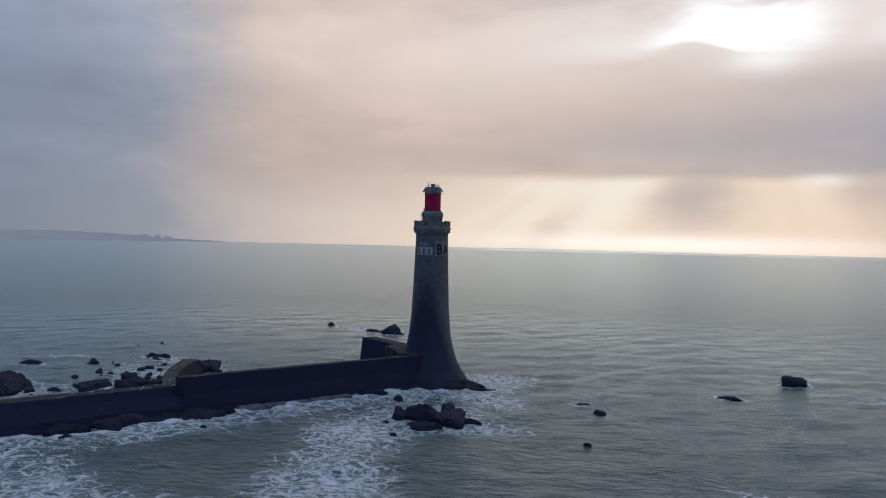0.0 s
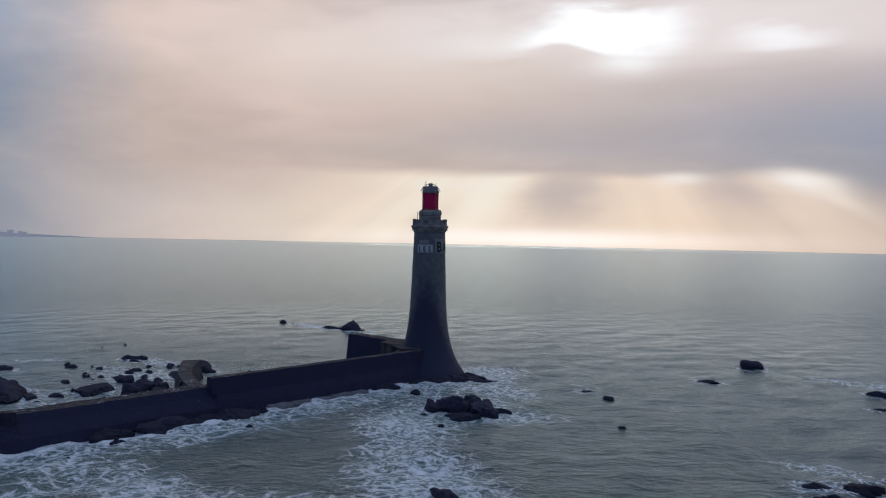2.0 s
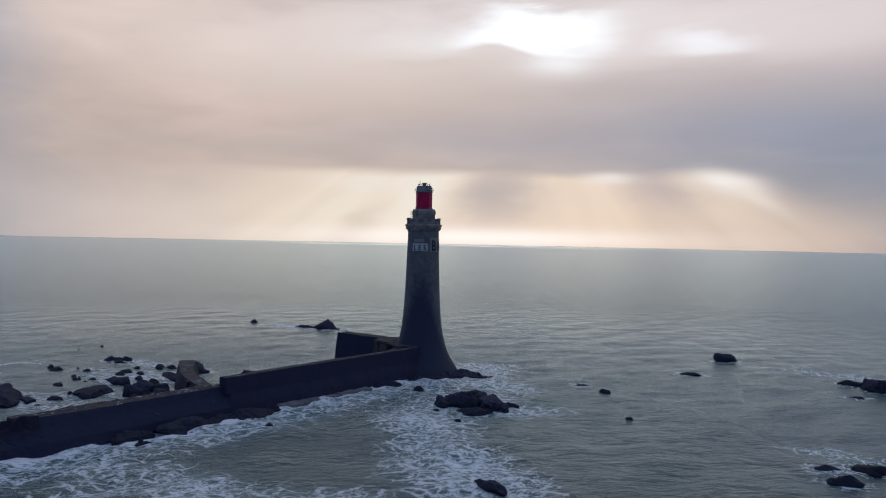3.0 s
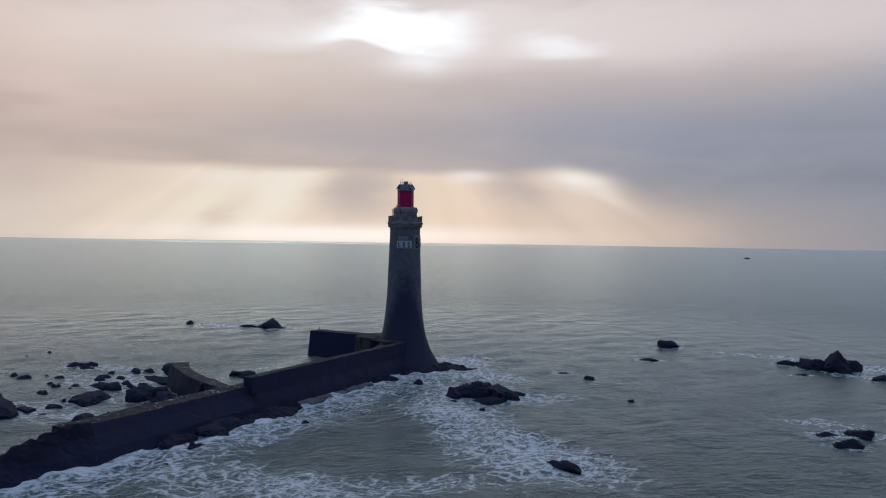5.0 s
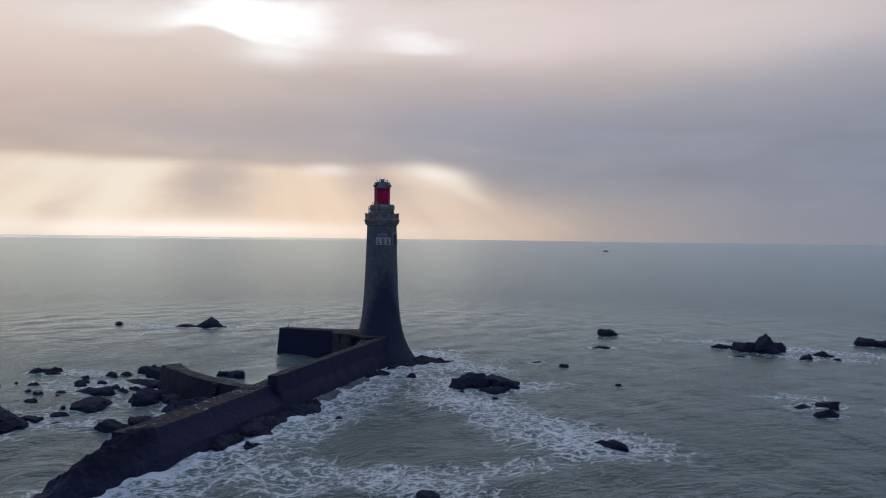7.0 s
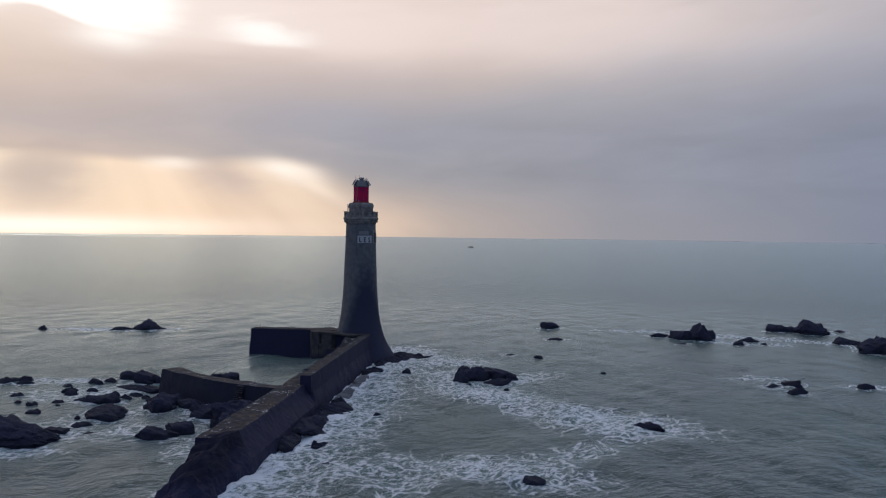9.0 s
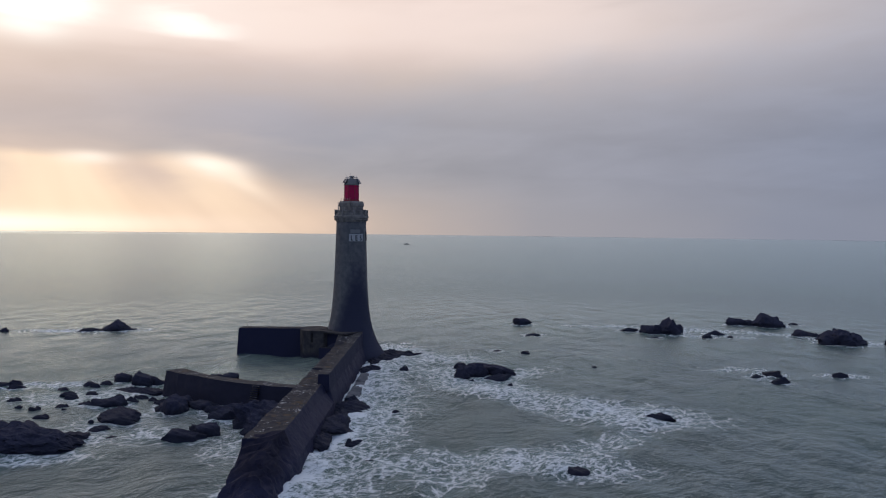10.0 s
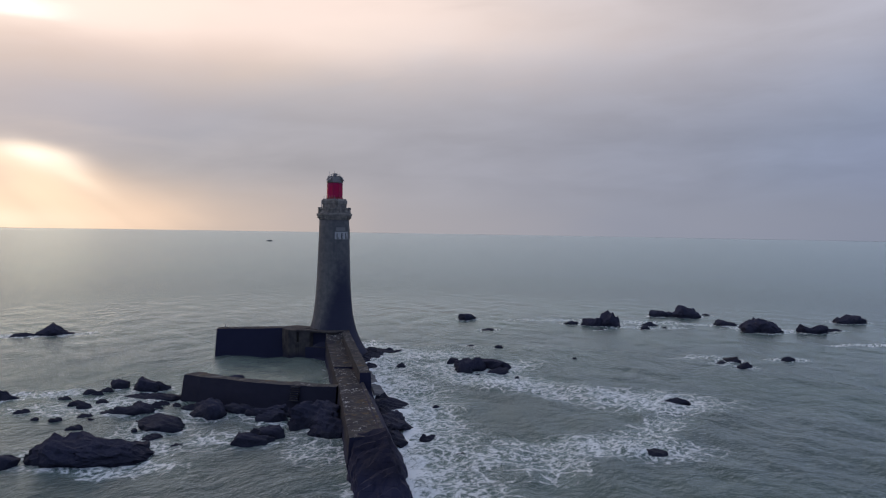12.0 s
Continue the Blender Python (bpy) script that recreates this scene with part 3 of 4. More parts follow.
def build_sea():
    xs, ys = spread(-88, 118, 0.6, 4900), spread(-84, 84, 0.6, 4900)
    px, py = np.meshgrid(xs, ys)
    r = np.hypot(px, py)
    shrink = np.where(r > 4900, 4900 / r, 1.0)
    px, py = px * shrink, py * shrink
    r = np.hypot(px, py)
    rng = np.random.default_rng(7)
    z = np.zeros_like(px)
    for _ in range(54):
        length = rng.uniform(2.2, 13)
        turn = radians(-50 + rng.normal(0, 40))
        k = 2 * math.pi / length
        reach = np.clip(1.6 - r / (40 * length), 0, 1)
        a = 0.0065 * length ** 0.6 * reach
        arg = k * (px * math.cos(turn) + py * math.sin(turn)) + rng.uniform(0, 6.28)
        z += a * (np.sin(arg) + 0.35 * np.sin(2 * arg + 1.1))
    away = np.clip((np.hypot(px + 25, py + 40) - 25) / 170, 0, 1)
    away = np.sqrt(away * away * (3 - 2 * away))
    z *= 1 - 0.9 * away
    z -= 9.0 * (r / 4900) ** 2                     # the sea falls away towards the horizon
    # foam round the wall, round every rock, and in the surf lines
    foot = near_line(px, py, WALL_FOOT)
    foam = np.maximum(1.22 * np.exp(-(foot / 5.0) ** 1.5), 0.84 * np.exp(-(foot / 9.5) ** 2))
    sheltered = np.clip(((px - OUT0.x) * INWARD.x + (py - OUT0.y) * INWARD.y - 2.0) / 3.0, 0, 1)
    foam *= 1 - 0.55 * sheltered
    for x, y, a, b, turn in shore_rocks:
        big = max(a, b)
        if big > 0.9:
            foam = np.maximum(foam, (0.66 + 0.05 * min(big, 4)) * blob(px, py, x, y, a * 1.1 + 1.4, b * 1.1 + 1.4, turn))
    for x, y, a, b, turn, k in FOAM_FIELDS:
        foam = np.maximum(foam, k * blob(px, py, x, y, a, b, turn))
    # calm water in the lee of the wall
    lee = blob(px, py, -17, -1, 13, 7, 42)
    foam *= 1 - 0.95 * lee
    foam *= 1 - 0.75 * blob(px, py, -22, -42, 8, 5.5, 25)
    z *= 1 - 0.55 * lee
    z += 0.16 * foam * np.sin(px * 1.7 + 2 * np.sin(py * 0.9)) * np.sin(py * 1.5 + 1.3)
    # a swell that heaps up as it runs between the reef and the wall
    z += 0.55 * blob(px, py, -10, -33, 3.2, 12, 30) + 0.4 * blob(px, py, -27, -57, 9, 1.6, -20)
    # an added strip of far smooth water, there to make the horizon glint
    bearing = np.degrees(np.arctan2(px, py))
    glint_strip = np.clip((r - 2300) / 400, 0, 1) * np.clip((bearing + 4) / 8, 0, 1) * np.clip((38 - bearing) / 12, 0, 1)
    glint_strip *= np.clip(1.1 + 1.2 * np.sin(r / 170 + bearing * 0.5 + 1.5 * np.sin(bearing * 0.4)), 0, 1)
    ny, nx = px.shape
    i = np.arange(nx * ny).reshape(ny, nx)
    quads = np.stack([i[:-1, :-1], i[:-1, 1:], i[1:, 1:], i[1:, :-1]], -1).reshape(-1, 4)
    me = bpy.data.meshes.new("water")
    me.vertices.add(nx * ny)
    me.vertices.foreach_set("co", np.stack([px, py, z], -1).astype(np.float32).ravel())
    me.loops.add(quads.size)
    me.loops.foreach_set("vertex_index", quads.astype(np.int32).ravel())
    me.polygons.add(len(quads))
    me.polygons.foreach_set("loop_start", np.arange(0, quads.size, 4, dtype=np.int32))
    me.update(calc_edges=True)
    me.polygons.foreach_set("use_smooth", np.ones(len(quads), dtype=bool))
    rest = me.attributes.new("calm", "FLOAT", "POINT")
    rest.data.foreach_set("value", np.clip(np.maximum(np.clip(lee * 1.1, 0, 0.75), glint_strip), 0, 1).astype(np.float32).ravel())
    gone = me.attributes.new("far", "FLOAT", "POINT")
    gone.data.foreach_set("value", away.astype(np.float32).ravel())
    at = me.attributes.new("foam", "FLOAT", "POINT")
    at.data.foreach_set("value", foam.astype(np.float32).ravel())
    me.materials.append(SEA)
    me.validate()
    return tagged(new("water", me), "choppy grey-green sea with white foam round rocks", "sea", kind="structure")


# ---- the breakwater ----

def wall_point(s, inward, z):
    p = OUT0 + ALONG * s + INWARD * inward
    return (p.x, p.y, z)


def breakwater():
    pier = thing("breakwater", "long dark weathered concrete breakwater, broken at its end", "breakwater")
    body = []
    for k in range(0, 163):
        s = -3.0 + k * 0.35
        zt = 2.9 + (0.08 if s > 31.6 else 0.0) - 0.0035 * max(0, s - 30) + (0.25 * (3 - s) if s < 3 else 0)
        wide = 2.75 + 0.018 * max(0, s - 36)
        zt -= 0.2 * max(0, s - 55.5) ** 1.3
        o = 0.9 if s < 31.6 else 0.06
        lip = 0.16 if 31.6 < s < 56 else 0.02                     # low worn kerb on the seaward edge
        body.append([wall_point(s, -2.0, -1.6), wall_point(s, -1.42, 0.9), wall_point(s, -0.98 if o > 0.5 else -0.5, 2.2), wall_point(s, -o, zt + lip), wall_point(s, -o + 0.3, zt + lip), wall_point(s, -o + 0.42, zt), wall_point(s, wide, zt), wall_point(s, wide + 0.25, -1.6)])
    v, f = swept(body, 0.34, 0.085, 1.0, 0.6)
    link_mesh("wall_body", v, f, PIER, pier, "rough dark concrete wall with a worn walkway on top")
    par = []
    for k in range(0, 71):
        s = -2.6 + k * 0.492
        par.append([wall_point(s, -0.98, 2.3), wall_point(s, -0.87, 4.2), wall_point(s, 0.34, 4.2), wall_point(s, 0.38, 2.3)])
    v, f = swept(par, 0.4, 0.045, 3.0)
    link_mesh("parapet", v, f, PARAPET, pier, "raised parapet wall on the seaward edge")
    end = []
    for k in range(0, 41):
        s = 52.2 + k * 0.37
        u = k / 40
        ragged = 0.22 * math.sin(k * 1.9) + 0.16 * math.sin(k * 0.83 + 1.0)
        z_out = 2.95 - 0.05 * max(0.0, s - 54) - 0.035 * max(0.0, s - 56.5) ** 2 + ragged * 0.7 * min(1.0, u * 4)
        z_in = 2.75 - 0.28 * max(0.0, s - 53.0) + ragged * min(1.0, u * 4)
        z_in, z_out = max(z_in, -0.6), max(z_out, -0.3)
        lean = min(1.0, max(0.0, (s - 53.4) / 4.0))
        end.append([wall_point(s, -2.08 + 0.9 * u, -1.6), wall_point(s, -1.5 + 0.9 * u, min(0.9, z_out - 0.9)), wall_point(s, -0.6 + 0.3 * lean, min(2.2, z_out - 0.4)), wall_point(s, -0.14 + 0.3 * lean + 0.2 * ragged * lean, z_out + 0.4 * (1 - lean)), wall_point(s, 1.2, 0.62 * z_out + 0.38 * z_in + 0.1),
                    wall_point(s, 2.75 + 0.2 * u, z_in), wall_point(s, 3.4 + 0.3 * u, -1.6)])
    v, f = swept(end, 0.34, 0.26, 6.0, 0.8)
    link_mesh("broken_end", v, f, RUIN, pier, "collapsed dark masonry end sloping into the water")
    # the low step across the walkway
    bm = box(bmesh.new(), 0.3, 2.3, 0.24, Matrix.Translation(wall_point(22.0, 1.56, 2.86)) @ pose(0, 0, 0, 0, 0, 38.2), 0.03)
    part("walkway_step", bm, PIER, pier)
    return pier


def apron_slabs():
    """Flat concrete slabs at the seaward foot of the wall, washed by the surf."""
    for s, long, wide, z, tip in ((11.2, 2.7, 1.2, 0.22, 4), (14.2, 2.9, 1.3, 0.27, 7), (17.3, 2.8, 1.25, 0.20, 3), (20.4, 3.0, 1.35, 0.29, 6), (23.7, 3.1, 1.5, 0.25, 9)):
        slab = bmesh.new()
        box(slab, long, wide, 0.9, pose(0, 0, -0.9), 0.08)
        bmesh.ops.subdivide_edges(slab, edges=slab.edges, cuts=5, use_grid_fill=True)
        for q in slab.verts:
            q.co += rough(q.co, 0.12, 0.7, s) + rough(q.co, 0.05, 2.4, s)
        ob = part("apron_slab", slab, SLAB)
        x, y, _ = wall_point(s, -2.2 - wide * 0.4, 0)
        ob.matrix_world = pose(x, y, z, tip, 0, 38.2)
        tagged(ob, "flat grey concrete slab at the foot of the breakwater", "slab", "apron slabs")
        shore_rocks.append((x, y, long / 2, wide / 2, 38))


def spur_wall():
    """The curved inner mole that closes the little basin."""
    mole = thing("inner_mole", "short curved concrete mole with a pale worn top", "mole")
    path = []
    for k in range(0, 45):
        u = k / 44
        bow = math.sin(math.pi * u)
        path.append(Vector((-30.6 - 3.6 * u - 1.15 * bow, -22.4 + 18.6 * u, 2.75 + 0.15 * u)))
    rings = []
    for k, p in enumerate(path):
        d = (path[min(k + 1, 44)] - path[max(k - 1, 0)]).normalized()
        side = Vector((d.y, -d.x, 0))                      # towards the basin
        z = p.z
        half = 0.85 + 0.35 * max(0, (k - 30) / 14)
        rings.append([(p - side * (half + 0.75)).xy.to_3d() + Vector((0, 0, -1.4)), (p - side * half).xy.to_3d() + Vector((0, 0, z)),
                      (p + side * half).xy.to_3d() + Vector((0, 0, z)), (p + side * (half + 0.5)).xy.to_3d() + Vector((0, 0, -1.4))])
    v, f = swept(rings, 0.42, 0.09, 9.0)
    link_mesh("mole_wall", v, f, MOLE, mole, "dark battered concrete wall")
    # a flight of narrow steps down the outer face near the root
    top, out = Vector((-33.0, -18.37, 0)), Vector((-0.947, -0.32, 0))
    for i in range(7):
        z = 2.5 - 0.23 * i
        at = top + out * (0.18 * (2.8 - z) + 0.02 + 0.06 * i)
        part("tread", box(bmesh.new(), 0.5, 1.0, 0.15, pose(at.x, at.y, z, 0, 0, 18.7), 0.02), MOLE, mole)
    return mole


def landing():
    """The landing quay that runs off the tower's foot, with its raised block and a post."""
    quay = thing("landing_quay", "dark concrete landing quay beside the lighthouse foot", "quay")
    a, b = Vector((-10.6, 14.6, 0)), Vector((-3.4, 4.6, 0))
    d = (b - a).normalized()
    side = Vector((-d.y, d.x, 0))
    rings = []
    for k in range(0, 31):
        p = a + d * (12.4 * k / 30)
        zt = 4.35 + 0.1 * k / 30
        rings.append([p - side * 1.5 + Vector((0, 0, -1.6)), p - side * 1.05 + Vector((0, 0, zt)), p + side * 1.2 + Vector((0, 0, zt)), p + side * 1.6 + Vector((0, 0, -1.6))])
    rings[0] = [q - d * (0.35 if q.z < 1 else 0.0) for q in rings[0]]
    v, f = swept(rings, 0.42, 0.05, 12.0)
    link_mesh("quay_wall", v, f, PARAPET, quay, "battered concrete wall")
    for name, z0, z1, plan, mat, label in (
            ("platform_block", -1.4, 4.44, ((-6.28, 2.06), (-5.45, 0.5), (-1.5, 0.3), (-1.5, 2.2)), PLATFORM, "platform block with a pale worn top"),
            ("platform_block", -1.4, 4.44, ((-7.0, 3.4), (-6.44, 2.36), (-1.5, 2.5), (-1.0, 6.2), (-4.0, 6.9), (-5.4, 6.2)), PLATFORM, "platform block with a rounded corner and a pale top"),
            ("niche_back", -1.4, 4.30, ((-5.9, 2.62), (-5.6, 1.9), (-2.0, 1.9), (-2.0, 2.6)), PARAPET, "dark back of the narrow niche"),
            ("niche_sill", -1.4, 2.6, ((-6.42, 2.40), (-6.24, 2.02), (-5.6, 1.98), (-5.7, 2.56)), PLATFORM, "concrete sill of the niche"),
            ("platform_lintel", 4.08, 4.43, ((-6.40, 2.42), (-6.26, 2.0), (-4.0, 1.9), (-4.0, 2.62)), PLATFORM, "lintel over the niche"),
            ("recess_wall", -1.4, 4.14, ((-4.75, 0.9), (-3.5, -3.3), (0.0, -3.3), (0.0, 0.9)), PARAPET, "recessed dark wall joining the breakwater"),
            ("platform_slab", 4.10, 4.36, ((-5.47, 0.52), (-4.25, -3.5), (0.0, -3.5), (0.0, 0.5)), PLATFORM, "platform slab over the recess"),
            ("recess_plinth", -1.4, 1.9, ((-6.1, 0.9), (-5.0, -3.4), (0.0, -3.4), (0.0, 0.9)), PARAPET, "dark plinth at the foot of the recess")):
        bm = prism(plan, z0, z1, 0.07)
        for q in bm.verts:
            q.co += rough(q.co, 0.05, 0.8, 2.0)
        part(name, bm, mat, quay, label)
    bm = rod(bmesh.new(), (-10.0, 13.6, 4.3), (-10.0, 13.6, 5.0), 0.07, 8)
    part("mooring_post", bm, STEEL, quay, "small iron post")
    return quay


# ---- the lighthouse ----
PROFILE = [(6.1, -1.5), (5.75, 0.3), (5.2, 1.1), (4.75, 1.8), (4.35, 2.55), (4.0, 3.4), (3.72, 4.2), (3.5, 5.0), (3.28, 6.0), (3.1, 7.1), (2.95, 8.5),
           (2.82, 10.0), (2.72, 11.7), (2.63, 14.0), (2.55, 16.2), (2.47, 18.5), (2.41, 20.5), (2.38, 22.0)]
SIDES = 16


def radius_at(z):
    for (r0, z0), (r1, z1) in zip(PROFILE, PROFILE[1:]):
        if z0 <= z <= z1:
            return r0 + (r1 - r0) * (z - z0) / (z1 - z0)
    return 2.4


def curved_plate(az, half, z0, z1, proud, mat, name, parent, label=""):
    """A thin painted plate wrapped on the shaft, centred on bearing az with that half angle, in degrees."""
    bm = bmesh.new()
    cols = []
    for i in range(13):
        a = radians(az - half + 2 * half * i / 12)
        cols.append([bm.verts.new(((radius_at(z) + g) * math.cos(a), (radius_at(z) + g) * math.sin(a), z)) for z in (z0, z1) for g in (0.01, proud)])
    for p, q in zip(cols, cols[1:]):
        for i, j in ((0, 1), (1, 3), (3, 2), (2, 0)):
            bm.faces.new((p[i], p[j], q[j], q[i]))
    bm.faces.new(cols[0])
    bm.faces.new(cols[-1])
    return part(name, bm, mat, parent, label)


def letter(char, az, z, size, parent):
    """A painted letter that follows the round shaft."""
    cu = bpy.data.curves.new("letter", "FONT")
    cu.body, cu.size, cu.align_x, cu.extrude, cu.resolution_u = char, size, "CENTER", 0.0, 3
    cu.offset = size * 0.028
    tmp = bpy.data.objects.new("letter", cu)
    me = bpy.data.meshes.new_from_object(tmp)
    bpy.data.objects.remove(tmp)
    bm = bmesh.new()
    bm.from_mesh(me)
    bmesh.ops.subdivide_edges(bm, edges=[e for e in bm.edges if e.calc_length() > size * 0.2], cuts=2)
    for q in bm.verts:
        x, y = q.co.x * 0.74, q.co.y
        r = radius_at(z + y) + 0.075
        a = radians(az) + x / r
        q.co = Vector((r * math.cos(a), r * math.sin(a), z + y))
    return part("letter", bm, BLACK, parent, "black painted letter " + char)


def lighthouse():
    tower = thing("lighthouse", "tall grey granite lighthouse with a red lantern", "lighthouse")
    part("tower_shaft", turned([(radius_at(z) if z < 22 else 2.38, z) for z in [-1.5, 0.3, 1.1, 1.8, 2.55, 3.4, 4.2, 5, 6, 7.1, 8.5, 10, 11.7, 14, 16.2, 18.5, 20.5, 22.0]], 48),
         TOWER, tower, "flared granite shaft, black-stained low down", True)
    # cornice in steps
    part("cornice", turned([(2.38, 21.75), (2.5, 21.78), (2.52, 22.0), (2.66, 22.1), (2.68, 22.3), (2.82, 22.42), (2.84, 22.72), (2.66, 22.8), (2.2, 22.82)], SIDES, 0.5),
         TRIM, tower, "stepped stone cornice")
    for i in range(24):
        a = 2 * math.pi * i / 24
        bm = box(bmesh.new(), 0.32, 0.22, 0.38, pose(2.56 * math.cos(a), 2.56 * math.sin(a), 21.98, 0, 0, math.degrees(a)), 0.03)
        part("corbel", bm, TRIM, tower)
    gallery = part("gallery_parapet", turned([(2.62, 22.8), (2.62, 23.02), (2.5, 23.03), (2.5, 23.42), (2.64, 23.44), (2.64, 23.62), (2.32, 23.62), (2.32, 22.8)], SIDES, 0.5, False),
                   TRIM, tower, "stone gallery parapet")
    for i in range(SIDES // 2):
        a = 2 * math.pi * (2 * i + 0.5) / SIDES
        bm = box(bmesh.new(), 0.42, 0.42, 0.84, pose(2.5 * math.cos(a), 2.5 * math.sin(a), 22.8, 0, 0, math.degrees(a)), 0.03)
        box(bm, 0.5, 0.5, 0.1, pose(2.5 * math.cos(a), 2.5 * math.sin(a), 23.63, 0, 0, math.degrees(a)), 0.02)
        part("pedestal", bm, TRIM, gallery)
    drum = turned([(2.1, 22.75), (2.1, 24.2), (2.2, 24.3), (2.22, 24.85), (2.12, 24.95), (2.02, 25.12)], 4, 0.5)
    upright = [e for e in drum.edges if abs((e.verts[0].co - e.verts[1].co).normalized().z) > 0.5]
    bmesh.ops.bevel(drum, geom=upright, offset=0.26, segments=2, affect="EDGES")
    part("upper_drum", drum, TRIM, tower, "square chamfered stone watch room below the lantern")
    # weathered rail along one side of the watch room's roof
    for k in range(5):
        q = Vector((-1.30, -0.95, 0)).lerp(Vector((-1.0, 1.35, 0)), k / 4)
        part("rail_post", rod(bmesh.new(), (q.x, q.y, 25.0), (q.x, q.y, 25.6), 0.035), STEEL, tower)
    lantern = part("lantern_base", turned([(1.36, 25.1), (1.36, 25.3), (1.26, 25.32), (1.26, 25.42)], 8, 0.5), RED_PAINT, tower, "red painted lantern plinth")
    for i in range(8):
        a, b = 2 * math.pi * (i - 0.5) / 8, 2 * math.pi * (i + 0.5) / 8
        pa, pb = Vector((1.24 * math.cos(a), 1.24 * math.sin(a), 0)), Vector((1.24 * math.cos(b), 1.24 * math.sin(b), 0))
        n = (pa + pb).normalized() * 0.02
        bm = bmesh.new()
        v = [bm.verts.new(q) for q in (pa - n + Vector((0, 0, 25.4)), pb - n + Vector((0, 0, 25.4)), pb - n + Vector((0, 0, 27.75)), pa - n + Vector((0, 0, 27.75)),
                                       pa + n + Vector((0, 0, 25.4)), pb + n + Vector((0, 0, 25.4)), pb + n + Vector((0, 0, 27.75)), pa + n + Vector((0, 0, 27.75)))]
        for q in ((0, 1, 2, 3), (7, 6, 5, 4), (0, 4, 5, 1), (1, 5, 6, 2), (2, 6, 7, 3), (3, 7, 4, 0)):
            bm.faces.new([v[k] for k in q])
        part("lantern_pane", bm, RED_GLASS, lantern, "red lantern glazing")
        part("mullion", rod(bmesh.new(), pa * 1.01 + Vector((0, 0, 25.35)), pa * 1.01 + Vector((0, 0, 27.8)), 0.03), RED_PAINT, lantern)
    part("lens", turned([(0.28, 25.4), (0.34, 26.0), (0.4, 26.5), (0.34, 27.0), (0.26, 27.4)], 16), LAMP, lantern, "lit lamp optic behind the glass")
    roof = part("lantern_roof", turned([(1.26, 27.68), (1.33, 27.72), (1.34, 27.84), (1.2, 28.35), (1.06, 28.66), (1.06, 28.74), (0.3, 28.8)], 8, 0.5), ROOF, tower, "grey metal lantern roof with a flat top")
    for i in range(8):
        a = 2 * math.pi * i / 8
        c, s = 0.94 * math.cos(a), 0.94 * math.sin(a)
        part("roof_stanchion", rod(bmesh.new(), (c, s, 28.7), (c, s, 29.0), 0.022), STEEL, roof)
    for az, tall, r in ((-150, 29.6, 0.9), (-70, 29.35, 0.4), (40, 29.3, 0.7), (140, 29.5, 0.92), (-20, 29.25, 0.85)):
        c, s = r * math.cos(radians(az)), r * math.sin(radians(az))
        part("aerial", rod(bmesh.new(), (c, s, 28.7), (c, s, tall), 0.025), STEEL, roof)
    rail = bmesh.new()
    for i in range(8):
        a, b = 2 * math.pi * i / 8, 2 * math.pi * (i + 1) / 8
        rod(rail, (0.94 * math.cos(a), 0.94 * math.sin(a), 29.0), (0.94 * math.cos(b), 0.94 * math.sin(b), 29.0), 0.022)
    part("roof_rail", rail, STEEL, roof, "thin steel rail round the roof's flat top")
    vent = turned([(0.3, 28.78), (0.3, 29.02), (0.42, 29.06), (0.36, 29.2), (0.1, 29.26)], 10)
    part("roof_vent", vent, ROOF, roof, "round grey roof vent")
    for az in (-62, -14, 168):
        base = pose(0, 0, 0, 0, 0, az) @ pose(1.22, 0, 28.36, 0, 58, 0)
        panel = part("solar_panel", box(bmesh.new(), 0.8, 0.8, 0.05, base), PANEL, roof, "dark solar panel with a pale rim")
        rim = bmesh.new()
        for sx, sy, tx, ty in ((0.85, 0.05, 0, 0.4), (0.85, 0.05, 0, -0.4), (0.05, 0.8, 0.4, 0), (0.05, 0.8, -0.4, 0), (0.8, 0.03, 0, 0.14), (0.8, 0.03, 0, -0.14)):
            box(rim, sx, sy, 0.07, base @ Matrix.Translation((tx, ty, 0)))
        part("panel_rim", rim, STEEL, panel)
    # thin mast on the gallery
    part("gallery_mast", rod(bmesh.new(), (-1.75, 1.25, 23.5), (-1.75, 1.25, 24.9), 0.05), STEEL, tower)
    part("gallery_mast", rod(bmesh.new(), (-1.45, 1.5, 23.5), (-1.45, 1.5, 24.6), 0.045), STEEL, tower)
    # the painted name
    plate = curved_plate(-114.5, 28.0, 18.68, 19.85, 0.05, WHITE, "sign_panel", tower, "white painted panel behind the letters")
    curved_plate(-119.0, 19.0, 20.0, 20.55, 0.04, PALE, "faded_patch", tower, "faded pale paint patch")
    curved_plate(-42.0, 36.0, 18.55, 20.75, 0.03, PALE, "sign_panel", tower, "faded pale panel behind the large letters")
    for ch, az in (("L", -132), ("E", -115.5), ("S", -98)):
        letter(ch, az, 18.82, 1.12, plate)
    for ch, az in (("B", -62), ("A", -33)):
        letter(ch, az, 18.78, 2.2, tower)
    return tower


